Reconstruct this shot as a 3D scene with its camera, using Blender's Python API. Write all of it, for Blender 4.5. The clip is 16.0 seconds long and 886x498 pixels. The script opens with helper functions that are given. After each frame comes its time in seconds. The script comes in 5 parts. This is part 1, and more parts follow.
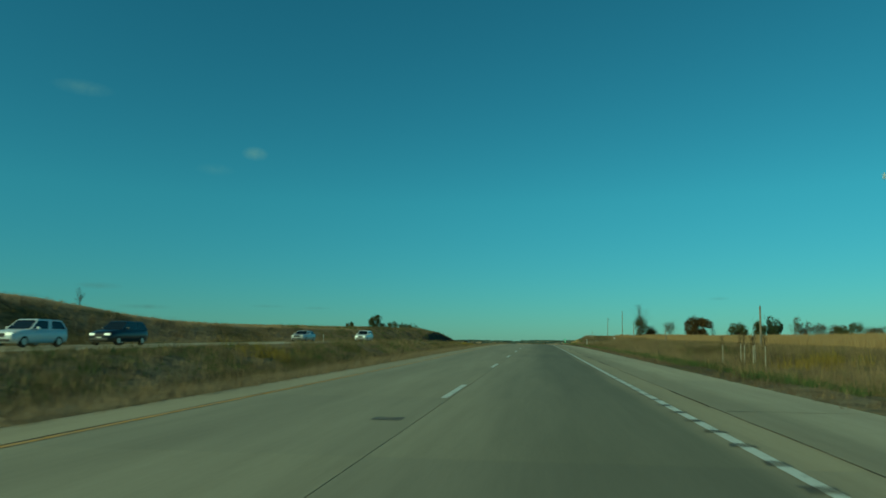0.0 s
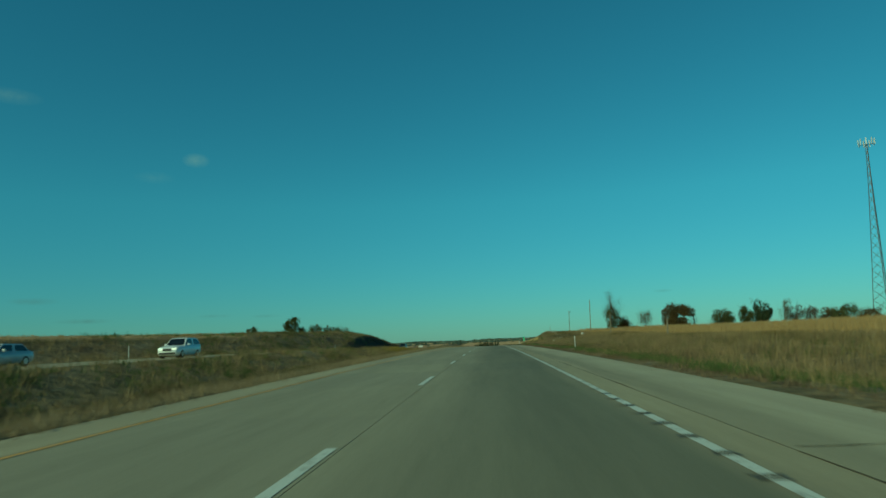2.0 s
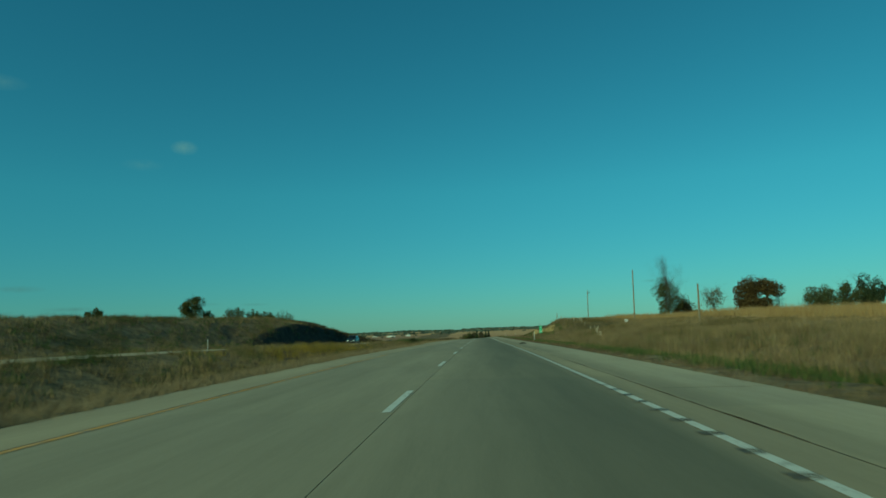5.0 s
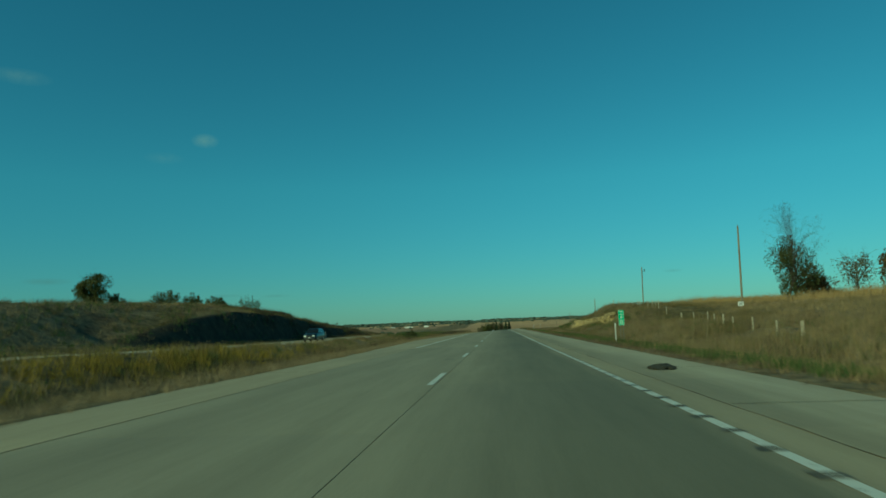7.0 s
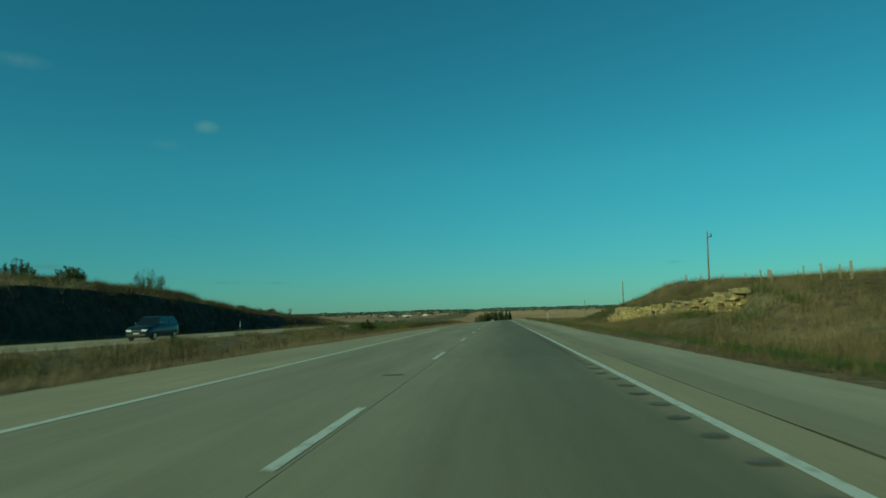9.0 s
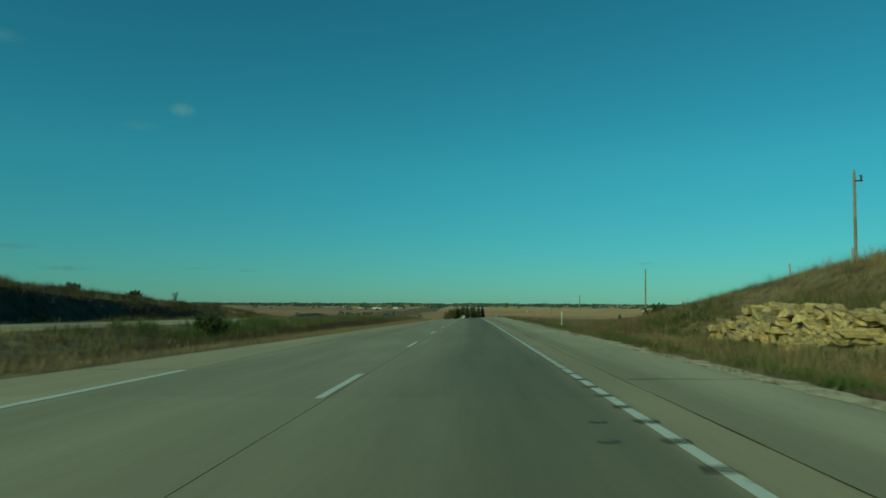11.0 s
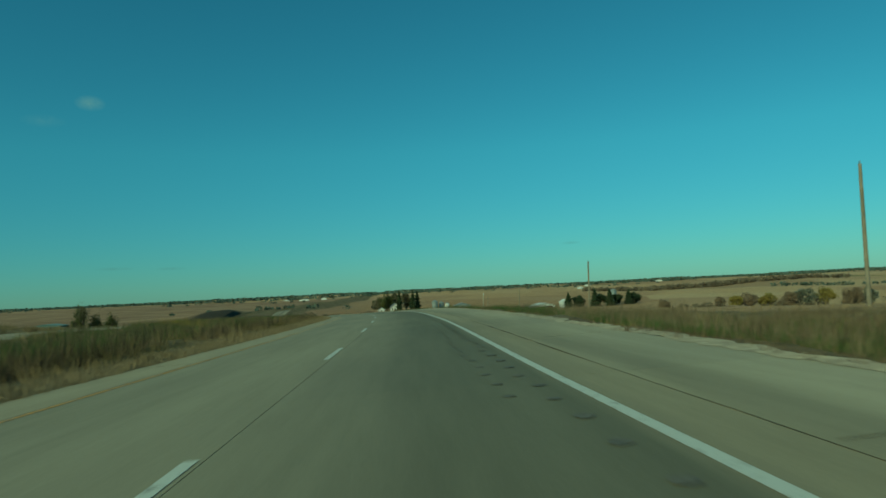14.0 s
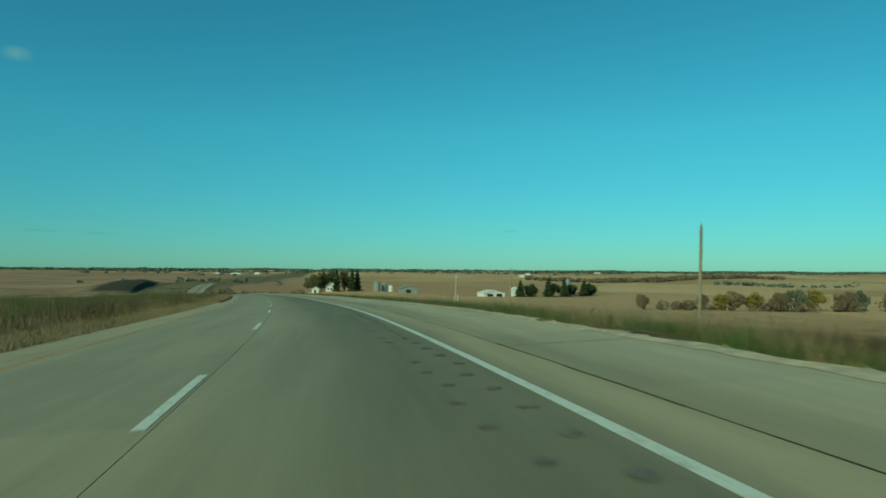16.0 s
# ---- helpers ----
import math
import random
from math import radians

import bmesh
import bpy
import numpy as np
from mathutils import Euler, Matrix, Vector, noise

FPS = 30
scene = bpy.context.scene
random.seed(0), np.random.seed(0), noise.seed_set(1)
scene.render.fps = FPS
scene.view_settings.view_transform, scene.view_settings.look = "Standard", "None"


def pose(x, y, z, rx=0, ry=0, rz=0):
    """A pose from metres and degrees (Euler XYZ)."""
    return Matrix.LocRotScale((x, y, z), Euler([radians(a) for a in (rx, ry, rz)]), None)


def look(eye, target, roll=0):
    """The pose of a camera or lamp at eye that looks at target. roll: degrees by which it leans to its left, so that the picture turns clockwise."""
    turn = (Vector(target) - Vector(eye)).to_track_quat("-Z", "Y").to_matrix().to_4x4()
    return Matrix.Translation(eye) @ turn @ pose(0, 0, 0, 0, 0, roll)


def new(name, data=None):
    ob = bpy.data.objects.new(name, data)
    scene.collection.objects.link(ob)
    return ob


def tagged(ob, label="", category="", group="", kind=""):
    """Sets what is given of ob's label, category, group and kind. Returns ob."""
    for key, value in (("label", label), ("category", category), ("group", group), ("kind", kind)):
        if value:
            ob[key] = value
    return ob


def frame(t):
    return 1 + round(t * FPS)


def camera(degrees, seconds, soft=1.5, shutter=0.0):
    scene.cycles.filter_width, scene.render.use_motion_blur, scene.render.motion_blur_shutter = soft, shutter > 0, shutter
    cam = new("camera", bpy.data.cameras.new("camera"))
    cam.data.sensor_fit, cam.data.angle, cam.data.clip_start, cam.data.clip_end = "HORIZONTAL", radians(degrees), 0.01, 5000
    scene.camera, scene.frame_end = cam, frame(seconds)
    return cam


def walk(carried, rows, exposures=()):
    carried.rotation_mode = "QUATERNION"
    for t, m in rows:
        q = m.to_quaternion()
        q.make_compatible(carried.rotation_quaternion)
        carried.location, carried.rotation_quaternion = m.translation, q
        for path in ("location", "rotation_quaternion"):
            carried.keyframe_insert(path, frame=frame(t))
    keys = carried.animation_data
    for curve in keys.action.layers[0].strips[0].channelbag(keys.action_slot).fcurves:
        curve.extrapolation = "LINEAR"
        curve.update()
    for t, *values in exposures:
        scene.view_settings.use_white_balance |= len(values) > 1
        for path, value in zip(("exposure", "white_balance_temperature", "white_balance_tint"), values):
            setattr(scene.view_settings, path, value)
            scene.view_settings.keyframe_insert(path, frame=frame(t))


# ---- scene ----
FOV = 66.68
ROWS = [
    (0, 1.569, 0, 1.034, 8.037, 7.699, -0.207),
    (0.5, 1.568, 11.233, 1.092, 5.5, 6.461, 0.917),
    (1, 1.572, 22.467, 1.154, 4.828, 8.176, 1.602),
    (1.5, 1.582, 33.701, 1.216, 4.603, 8.71, 2.303),
    (2, 1.57, 44.936, 1.284, 4.018, 7.766, 2.299),
    (2.5, 1.509, 56.172, 1.347, 3.826, 8.136, 2.109),
    (3, 1.425, 67.408, 1.399, 3.862, 8.445, 1.349),
    (3.5, 1.347, 78.645, 1.44, 3.424, 8.662, 0.288),
    (4, 1.289, 89.882, 1.462, 3.154, 8.352, 1.797),
    (4.2, 1.273, 94.377, 1.465, 2.956, 7.967, 2.018),
    (6.3, 1.223, 141.583, 1.354, 4.014, 6.284, 1.851),
    (6.5, 1.232, 146.079, 1.325, 4.049, 6.38, 1.23),
    (7, 1.31, 157.321, 1.236, 4.8, 6.098, 2.267),
    (7.5, 1.409, 168.563, 1.128, 4.792, 5.821, 2.416),
    (8, 1.49, 179.806, 0.985, 4.851, 5.645, 2.702),
    (8.5, 1.548, 191.049, 0.858, 4.885, 5.397, 2.08),
    (9, 1.595, 202.293, 0.739, 4.836, 5.155, 1.685),
    (11.5, 1.814, 258.528, 0.238, 2.201, 4.429, -0.355),
    (12, 1.796, 269.777, 0.119, 1.987, 4.233, 0.867),
    (12.5, 1.774, 281.027, -0.002, 1.447, 4.18, 1.283),
    (13, 1.702, 292.277, -0.119, -0.01, 3.904, 1.532),
    (13.5, 1.658, 303.528, -0.246, -2.277, 3.553, 1.784),
    (14, 1.51, 314.779, -0.402, -3.271, 3.354, 2.778),
    (14.1, 1.49, 317.029, -0.434, -3.479, 3.4, 3.6),
    (14.2, 1.47, 319.279, -0.466, -3.688, 3.4, 4.75),
    (14.3, 1.45, 321.528, -0.498, -3.896, 3.3, 3.1),
    (14.4, 1.43, 323.778, -0.53, -4.105, 3.1, 0.6),
    (14.5, 1.41, 326.028, -0.562, -4.313, 2.888, -0.157),
    (14.6, 1.396, 328.278, -0.59, -5.65, 2.98, -0.3),
    (14.7, 1.382, 330.528, -0.618, -6.7, 3.1, -0.5),
    (14.8, 1.368, 332.779, -0.646, -8.95, 3.4, -1),
    (14.9, 1.354, 335.029, -0.674, -11.2, 3.5, -1.5),
    (15, 1.34, 337.279, -0.702, -11.648, 3.321, -1.978),
    (15.1, 1.316, 339.53, -0.733, -12.2, 3.35, -2),
    (15.2, 1.292, 341.781, -0.764, -12.7, 3.1, -1.95),
    (15.3, 1.268, 344.032, -0.794, -12.7, 2.55, -1.5),
    (15.4, 1.244, 346.283, -0.825, -12.25, 1.4, -0.9),
    (15.5, 1.22, 348.534, -0.856, -11.706, 0.004, -0.28),
    (16, 0.837, 359.793, -1.022, -8.544, 1.775, -0.349),
]
EXPOSURES = [(0.0, -0.38, 6700, -50), (13.0, -0.41, 6700, -50), (14.5, -0.28, 6700, -48), (15.3, -0.12, 6650, -46), (16.0, -0.02, 6650, -46)]
cam = camera(FOV, 16.0, soft=1.6, shutter=0.18)
walk(cam, [(t, pose(x, y, z, 90 + p, r, yw)) for t, x, y, z, yw, p, r in ROWS], EXPOSURES)

# world: clear evening sky, sun low behind and to the left of the road
SKY_CAST = (0.54, 1.0, 1.15)
SUN_EL, SUN_AZ = radians(29), radians(222)  # azimuth clockwise from +y
sun_way = Vector((math.sin(SUN_AZ) * math.cos(SUN_EL), math.cos(SUN_AZ) * math.cos(SUN_EL), math.sin(SUN_EL)))
world = bpy.data.worlds.new("sky")
scene.world = world
world.use_nodes = True
wt = world.node_tree
bg = wt.nodes["Background"]
sky = wt.nodes.new("ShaderNodeTexSky")
sky.sky_type, sky.sun_disc = "NISHITA", False
sky.sun_elevation, sky.sun_rotation = SUN_EL, SUN_AZ
sky.air_density, sky.dust_density, sky.ozone_density = 1.0, 0.1, 3.0
bg.inputs["Strength"].default_value = 0.089
# the clear teal-blue cast of this evening's sky
cast = wt.nodes.new("ShaderNodeMix")
cast.data_type, cast.blend_type = "RGBA", "MULTIPLY"
cast.inputs[0].default_value = 1.0
cast.inputs[7].default_value = (*SKY_CAST, 1)
wt.links.new(sky.outputs[0], cast.inputs[6])
# duller blue haze all round the horizon
way_node = wt.nodes.new("ShaderNodeTexCoord").outputs["Generated"]
up = wt.nodes.new("ShaderNodeSeparateXYZ")
wt.links.new(way_node, up.inputs[0])
haze = wt.nodes.new("ShaderNodeValToRGB")
haze.color_ramp.elements[0].position, haze.color_ramp.elements[0].color = 0.0, (0.67, 0.64, 0.81, 1)
haze.color_ramp.elements[1].position, haze.color_ramp.elements[1].color = 0.20, (1, 1, 1, 1)
wt.links.new(up.outputs[2], haze.inputs[0])
dull = wt.nodes.new("ShaderNodeMix")
dull.data_type, dull.blend_type = "RGBA", "MULTIPLY"
dull.inputs[0].default_value = 1.0
wt.links.new(cast.outputs[2], dull.inputs[6])
wt.links.new(haze.outputs[0], dull.inputs[7])
# small faint clouds and low grey streaks, each (way, height, size across, size up, strength, tone)
last = dull.outputs[2]
WISP, STREAK = (4.2, 5.4, 5.2, 1), (1.5, 2.5, 3.0, 1)
for yaw, el, wide, high, strength, tone in ((24.1, 15.1, 1.1, 0.6, 0.24, WISP), (37.2, 18.6, 2.2, 0.6, 0.11, WISP), (27.2, 13.6, 1.6, 0.5, 0.06, WISP), (31.9, 2.5, 2.2, 0.22, 0.3, STREAK),
                                            (35.2, 4.0, 1.8, 0.3, 0.3, STREAK), (22.6, 2.7, 1.6, 0.16, 0.2, STREAK), (18.6, 2.6, 1.3, 0.16, 0.2, STREAK), (-14.2, 3.3, 0.9, 0.16, 0.2, STREAK)):
    a, e = radians(yaw), radians(el)
    mp = wt.nodes.new("ShaderNodeMapping")
    mp.vector_type = "TEXTURE"
    mp.inputs["Location"].default_value = (-math.sin(a) * math.cos(e), math.cos(a) * math.cos(e), math.sin(e))
    mp.inputs["Rotation"].default_value = (0, 0, a)
    mp.inputs["Scale"].default_value = (radians(wide), 1.0, radians(high))
    wt.links.new(way_node, mp.inputs[0])
    gr = wt.nodes.new("ShaderNodeTexGradient")
    gr.gradient_type = "SPHERICAL"
    wt.links.new(mp.outputs[0], gr.inputs[0])
    nz = wt.nodes.new("ShaderNodeTexNoise")
    nz.inputs["Scale"].default_value, nz.inputs["Detail"].default_value = 110, 5
    wt.links.new(way_node, nz.inputs["Vector"])
    mu = wt.nodes.new("ShaderNodeMath")
    mu.operation, mu.use_clamp = "MULTIPLY", True
    wt.links.new(gr.outputs[1], mu.inputs[0])
    wt.links.new(nz.outputs[0], mu.inputs[1])
    mu2 = wt.nodes.new("ShaderNodeMath")
    mu2.operation, mu2.use_clamp = "MULTIPLY", True
    mu2.inputs[1].default_value = strength * 2.4
    wt.links.new(mu.outputs[0], mu2.inputs[0])
    mc = wt.nodes.new("ShaderNodeMix")
    mc.data_type = "RGBA"
    mc.inputs[7].default_value = tone
    wt.links.new(last, mc.inputs[6])
    wt.links.new(mu2.outputs[0], mc.inputs[0])
    last = mc.outputs[2]
wt.links.new(last, bg.inputs["Color"])
sun = new("sun", bpy.data.lights.new("sun", "SUN"))
sun.data.energy, sun.data.angle, sun.data.color = 3.4, radians(0.5), (1.0, 0.85, 0.62)
sun.matrix_world = look((0, 0, 60), Vector((0, 0, 60)) - sun_way)

# ---- the lie of the land ----
KNOT = np.array([-40, 20, 80, 140, 200, 260, 290, 320, 350, 380, 410, 440, 470, 500, 530, 560, 620, 680, 740, 800, 860, 920.0])
ROAD_Z = [-0.18, 0.05, 0.35, 0.27, -0.31, -0.91, -1.24, -1.64, -2.07, -2.65, -3.54, -4.48, -5.47, -6.48, -7.5, -8.5, -12.3, -15.6, -17.3, -17.4, -15.6, -13.6]
ROAD_X = [0, 0, -0.01, 0, 0, -0.05, -0.11, -0.09, -0.22, -1.42, -4.12, -7.68, -11.84, -16.37, -21.06, -31, -52, -70, -83, -92, -101, -107]
ROAD_BANK = [0.0015, 0.003, 0.0102, 0.0149, 0.0023, -0.0085, -0.0184, -0.0337, -0.0498, -0.0534, -0.0506, -0.0509, -0.0511, -0.0513, -0.0514] + [-0.0627] * 7


def glide(knots, values, x):
    v = np.asarray(values, float)
    x = np.clip(np.asarray(x, float), knots[0], knots[-1])
    m = np.gradient(v, knots)
    i = np.clip(np.searchsorted(knots, x) - 1, 0, len(knots) - 2)
    h = knots[i + 1] - knots[i]
    s = (x - knots[i]) / h
    return (2 * s**3 - 3 * s * s + 1) * v[i] + (s**3 - 2 * s * s + s) * h * m[i] + (3 * s * s - 2 * s**3) * v[i + 1] + (s**3 - s * s) * h * m[i + 1]


def road_z(y):
    return glide(KNOT, ROAD_Z, y)


def road_x(y):
    return glide(KNOT, ROAD_X, y)


def bank(y):
    return glide(KNOT, ROAD_BANK, y)


def surf(u, y):
    """Height of the paved plane at u metres right of the lane joint."""
    return road_z(y) - u * bank(y)


RIGHT_EDGE = 6.37


def left_edge(y):
    return np.interp(y, [0, 80, 110, 165, 185, 212, 225, 245, 269, 280, 300], [-4.6, -4.6, -4.8, -5.2, -5.5, -6.5, -6.8, -6.3, -5.6, -5.1, -5.0])


def opp_z(y):
    return road_z(y) + np.interp(y, [-100, 190, 235, 600], [0.38, 0.36, -0.1, 0.2])


def right_crest(y):
    return np.interp(y, [-60, 60, 150, 180, 195, 206, 222, 241, 250, 259, 273, 283, 287, 292, 298, 303, 308, 318, 330, 360, 400, 600],
                     [-0.4, -0.2, 0.6, 1.4, 1.9, 2.2, 2.4, 2.6, 2.8, 3.2, 3.8, 3.6, 3.2, 2.6, 1.9, 1.1, 0.6, 0.2, 0.0, -0.6, -0.7, -1.0])


def rock_foot(y):
    return np.interp(y, [235, 245, 262, 272, 280], [0.9, 0.7, 0.15, -0.4, -0.5])


def rock_top(y):
    return np.interp(y, [236, 246, 252, 269, 278, 280, 286], [2.15, 1.85, 1.4, 1.25, 1.4, 0.75, 0.45])


def left_crest(y):
    return np.interp(y, [-60, 45, 61, 70, 82, 102, 157, 175, 196, 227, 263, 296, 316, 346, 366, 400, 460, 790, 830, 890, 930, 960],
                     [5.6, 4.9, 4.2, 3.4, 2.7, 2.6, 3.2, 3.7, 4.5, 5.4, 6.4, 5.9, 3.8, 2.6, 2.2, 0.6, -0.4, -0.5, 3.2, 4.3, 3.2, 0.5])


def cut_height(y):
    return np.interp(y, [220, 228, 240, 256, 270, 284, 310, 332, 348, 362, 800, 835, 890, 930], [0, 1.6, 3.4, 4.8, 4.6, 4.2, 2.6, 1.8, 0.9, 0, 0, 2.8, 3.7, 0])


def waves(x, y):
    return (np.sin(x * 0.011 + 1.3) * np.cos(y * 0.0083 + 0.4) + 0.5 * np.sin(x * 0.027 - y * 0.019 + 2.0)
            + 0.25 * np.sin(x * 0.07 + y * 0.05))


def smooth(a, b, x):
    s = np.clip((x - a) / (b - a), 0, 1)
    return s * s * (3 - 2 * s)


def ground_z(x, y):
    """Height of the land."""
    x, y = np.asarray(x, float), np.asarray(y, float)
    u = x - road_x(y)
    zr = road_z(y)
    le = left_edge(y)
    # strip under the paving
    z = surf(np.clip(u, le, RIGHT_EDGE), y) - 0.35 * smooth(0.0, 0.25, RIGHT_EDGE - u) * smooth(0.0, 0.25, u - le) - 0.03
    # right: verge, ditch, bank
    c = right_crest(y)
    rockf = smooth(232, 242, y) * smooth(291, 284.5, y)
    e_r = surf(RIGHT_EDGE, y) - zr
    rise = smooth(9.5, 21.5, u)
    gentle = smooth(243, 231, y)
    rise = rise * (1 - gentle) + gentle * 1.15 * smooth(9.5, 38, u)
    off_r = e_r * smooth(11, 6.4, u) - 0.45 * smooth(6.6, 11.0, u) * smooth(17, 11, u) + c * rise
    foot, top = rock_foot(y), rock_top(y)
    rocky = e_r * smooth(11, 6.4, u) - 0.5 * smooth(6.6, 10.5, u) + (foot + 0.5) * smooth(10.5, 14.0, u) + (top - foot) * smooth(14.7, 15.5, u) + (c - top) * smooth(15.5, 21, u)
    off_r = off_r * (1 - rockf) + rocky * rockf
    plateau = 1.6 - zr
    fld = smooth(24, 70, u) * smooth(330, 270, y)
    off_r = off_r * (1 - fld) + fld * plateau
    low = smooth(14, 210, u) * smooth(300, 420, y)
    off_r = off_r * (1 - low) + low * (-15.0 - zr + 1.6 * waves(x, y))
    # left: median, far carriageway, hill
    oz = opp_z(y) - zr
    med = (surf(le, y) - zr) * smooth(-11, le, u) - np.interp(y, [300, 335, 520], [1.25, 0.3, 0.3]) * smooth(le - 0.3, -12.0, u) * smooth(-21.0, -14.0, u)
    med = med + oz * smooth(-13, -21, u)
    ch = cut_height(y)
    lc = left_crest(y)
    hill = oz + np.where(ch > 0, ch * smooth(-35.6, -38.2, u) + (lc - ch) * smooth(-37.5, -47, u), lc * smooth(-34.5, -47, u))
    off_l = np.where(u > -33.4, med - 0.3 * smooth(-21.4, -21.8, u) * smooth(-32.9, -32.5, u), hill)
    back = smooth(-48, -110, u)
    off_l = off_l * (1 - back) + back * (np.interp(y, [-60, 120, 230, 265, 300, 330, 420], [4.4, 3.4, 6.2, 7.6, 7.2, 4.0, -2.5]))
    lowl = smooth(-50, -200, u) * smooth(330, 520, y)
    off_l = off_l * (1 - lowl) + lowl * (-9.5 - zr + 1.6 * waves(x, y))
    z = np.where(u > RIGHT_EDGE, zr + off_r, np.where(u < le, zr + off_l, z))
    # far country
    far = smooth(430, 1000, np.hypot(x * 0.6, y)) * np.clip((np.abs(u + 15) - 45) / 50 + smooth(930, 1000, y), 0, 1)
    hills = -17.0 - 3.5 * np.tanh(u / 120) * smooth(2500, 900, y) + 3.2 * waves(x * 0.55, y * 0.6) + 9.0 * smooth(900, 4300, np.hypot(x, y)) + 2.0 * waves(x * 0.21 + 9, y * 0.2)
    hills = hills + 6.5 * np.exp(-((x - 5) / 60) ** 2 - ((y - 700) / 70) ** 2)
    z = z + 6.0 * np.exp(-((x - 5) / 60) ** 2 - ((y - 700) / 70) ** 2) * smooth(10, 40, u)
    return z * (1 - far) + far * hills


# ---- materials ----
def nodes_of(name):
    m = bpy.data.materials.new(name)
    m.use_nodes = True
    t = m.node_tree
    return m, t, t.nodes["Principled BSDF"]


def ramp(t, source, stops):
    r = t.nodes.new("ShaderNodeValToRGB")
    e = r.color_ramp.elements
    while len(e) < len(stops):
        e.new(0.5)
    for k, (at, c) in enumerate(stops):
        e[k].position, e[k].color = at, (*c, 1)
    t.links.new(source, r.inputs[0])
    return r.outputs[0]


def noise_of(t, vec, scale, detail=3, rough=0.55):
    n = t.nodes.new("ShaderNodeTexNoise")
    n.inputs["Scale"].default_value, n.inputs["Detail"].default_value, n.inputs["Roughness"].default_value = scale, detail, rough
    t.links.new(vec, n.inputs["Vector"])
    return n.outputs[0]


def mixed(t, a, b, fac, how="MIX"):
    m = t.nodes.new("ShaderNodeMix")
    m.data_type, m.blend_type = "RGBA", how
    for sock, v in ((m.inputs[6], a), (m.inputs[7], b), (m.inputs[0], fac)):
        if isinstance(v, (int, float)):
            sock.default_value = v
        elif isinstance(v, tuple):
            sock.default_value = (*v, 1)
        else:
            t.links.new(v, sock)
    return m.outputs[2]


def bump_of(t, height, strength, distance, shader):
    b = t.nodes.new("ShaderNodeBump")
    b.inputs["Strength"].default_value, b.inputs["Distance"].default_value = strength, distance
    t.links.new(height, b.inputs["Height"])
    t.links.new(b.outputs[0], shader.inputs["Normal"])


def place(t):
    return t.nodes.new("ShaderNodeNewGeometry").outputs["Position"]


def simple(name, c, rough=0.6, metal=0.0, vary=0.18, scale=3.0, fine=40.0, bump=0.2, dist=0.004):
    m, t, s = nodes_of(name)
    p = t.nodes.new("ShaderNodeTexCoord").outputs["Object"]
    lo = tuple(v * (1 - vary) for v in c)
    hi = tuple(min(1, v * (1 + vary)) for v in c)
    a = ramp(t, noise_of(t, p, scale, 4), [(0.3, lo), (0.7, hi)])
    f = noise_of(t, p, fine, 3)
    t.links.new(mixed(t, a, ramp(t, f, [(0.3, (0.75, 0.75, 0.75)), (0.7, (1, 1, 1))]), 0.6, "MULTIPLY"), s.inputs["Base Color"])
    s.inputs["Roughness"].default_value, s.inputs["Metallic"].default_value = rough, metal
    if bump:
        bump_of(t, f, bump, dist, s)
    return m


def leafy(name, stops, trans=0.35):
    """Foliage and dry stems: a colour for each leaf."""
    m, t, s = nodes_of(name)
    rnd = t.nodes.new("ShaderNodeNewGeometry").outputs["Random Per Island"]
    n = noise_of(t, place(t), 0.9, 2)
    add = t.nodes.new("ShaderNodeMath")
    add.operation = "MULTIPLY_ADD"
    t.links.new(rnd, add.inputs[0])
    add.inputs[1].default_value = 0.55
    sub = t.nodes.new("ShaderNodeMath")
    sub.operation = "MULTIPLY_ADD"
    t.links.new(n, sub.inputs[0])
    sub.inputs[1].default_value, sub.inputs[2].default_value = 0.9, -0.22
    t.links.new(sub.outputs[0], add.inputs[2])
    col = ramp(t, add.outputs[0], stops)
    t.links.new(col, s.inputs["Base Color"])
    s.inputs["Roughness"].default_value = 0.75
    s.inputs["Specular IOR Level"].default_value = 0.2
    tr = t.nodes.new("ShaderNodeBsdfTranslucent")
    t.links.new(col, tr.inputs[0])
    mx = t.nodes.new("ShaderNodeMixShader")
    mx.inputs[0].default_value = trans
    t.links.new(s.outputs[0], mx.inputs[1])
    t.links.new(tr.outputs[0], mx.inputs[2])
    t.links.new(mx.outputs[0], t.nodes["Material Output"].inputs[0])
    return m


def grass_colour(t):
    """Patches of tan, olive, green and russet over the verges."""
    p = place(t)
    stretch = t.nodes.new("ShaderNodeMapping")
    stretch.inputs["Scale"].default_value = (1.0, 0.4, 1.0)
    t.links.new(p, stretch.inputs[0])
    a = noise_of(t, stretch.outputs[0], 0.16, 4, 0.62)
    c = ramp(t, a, [(0.27, (0.055, 0.060, 0.024)), (0.37, (0.105, 0.088, 0.042)), (0.45, (0.160, 0.126, 0.074)), (0.56, (0.225, 0.178, 0.112)), (0.72, (0.130, 0.092, 0.058))])
    b = noise_of(t, p, 1.3, 5, 0.65)
    return mixed(t, c, ramp(t, b, [(0.34, (0.42, 0.44, 0.40)), (0.5, (0.9, 0.9, 0.86)), (0.66, (1.35, 1.28, 1.15))]), 0.85, "MULTIPLY")


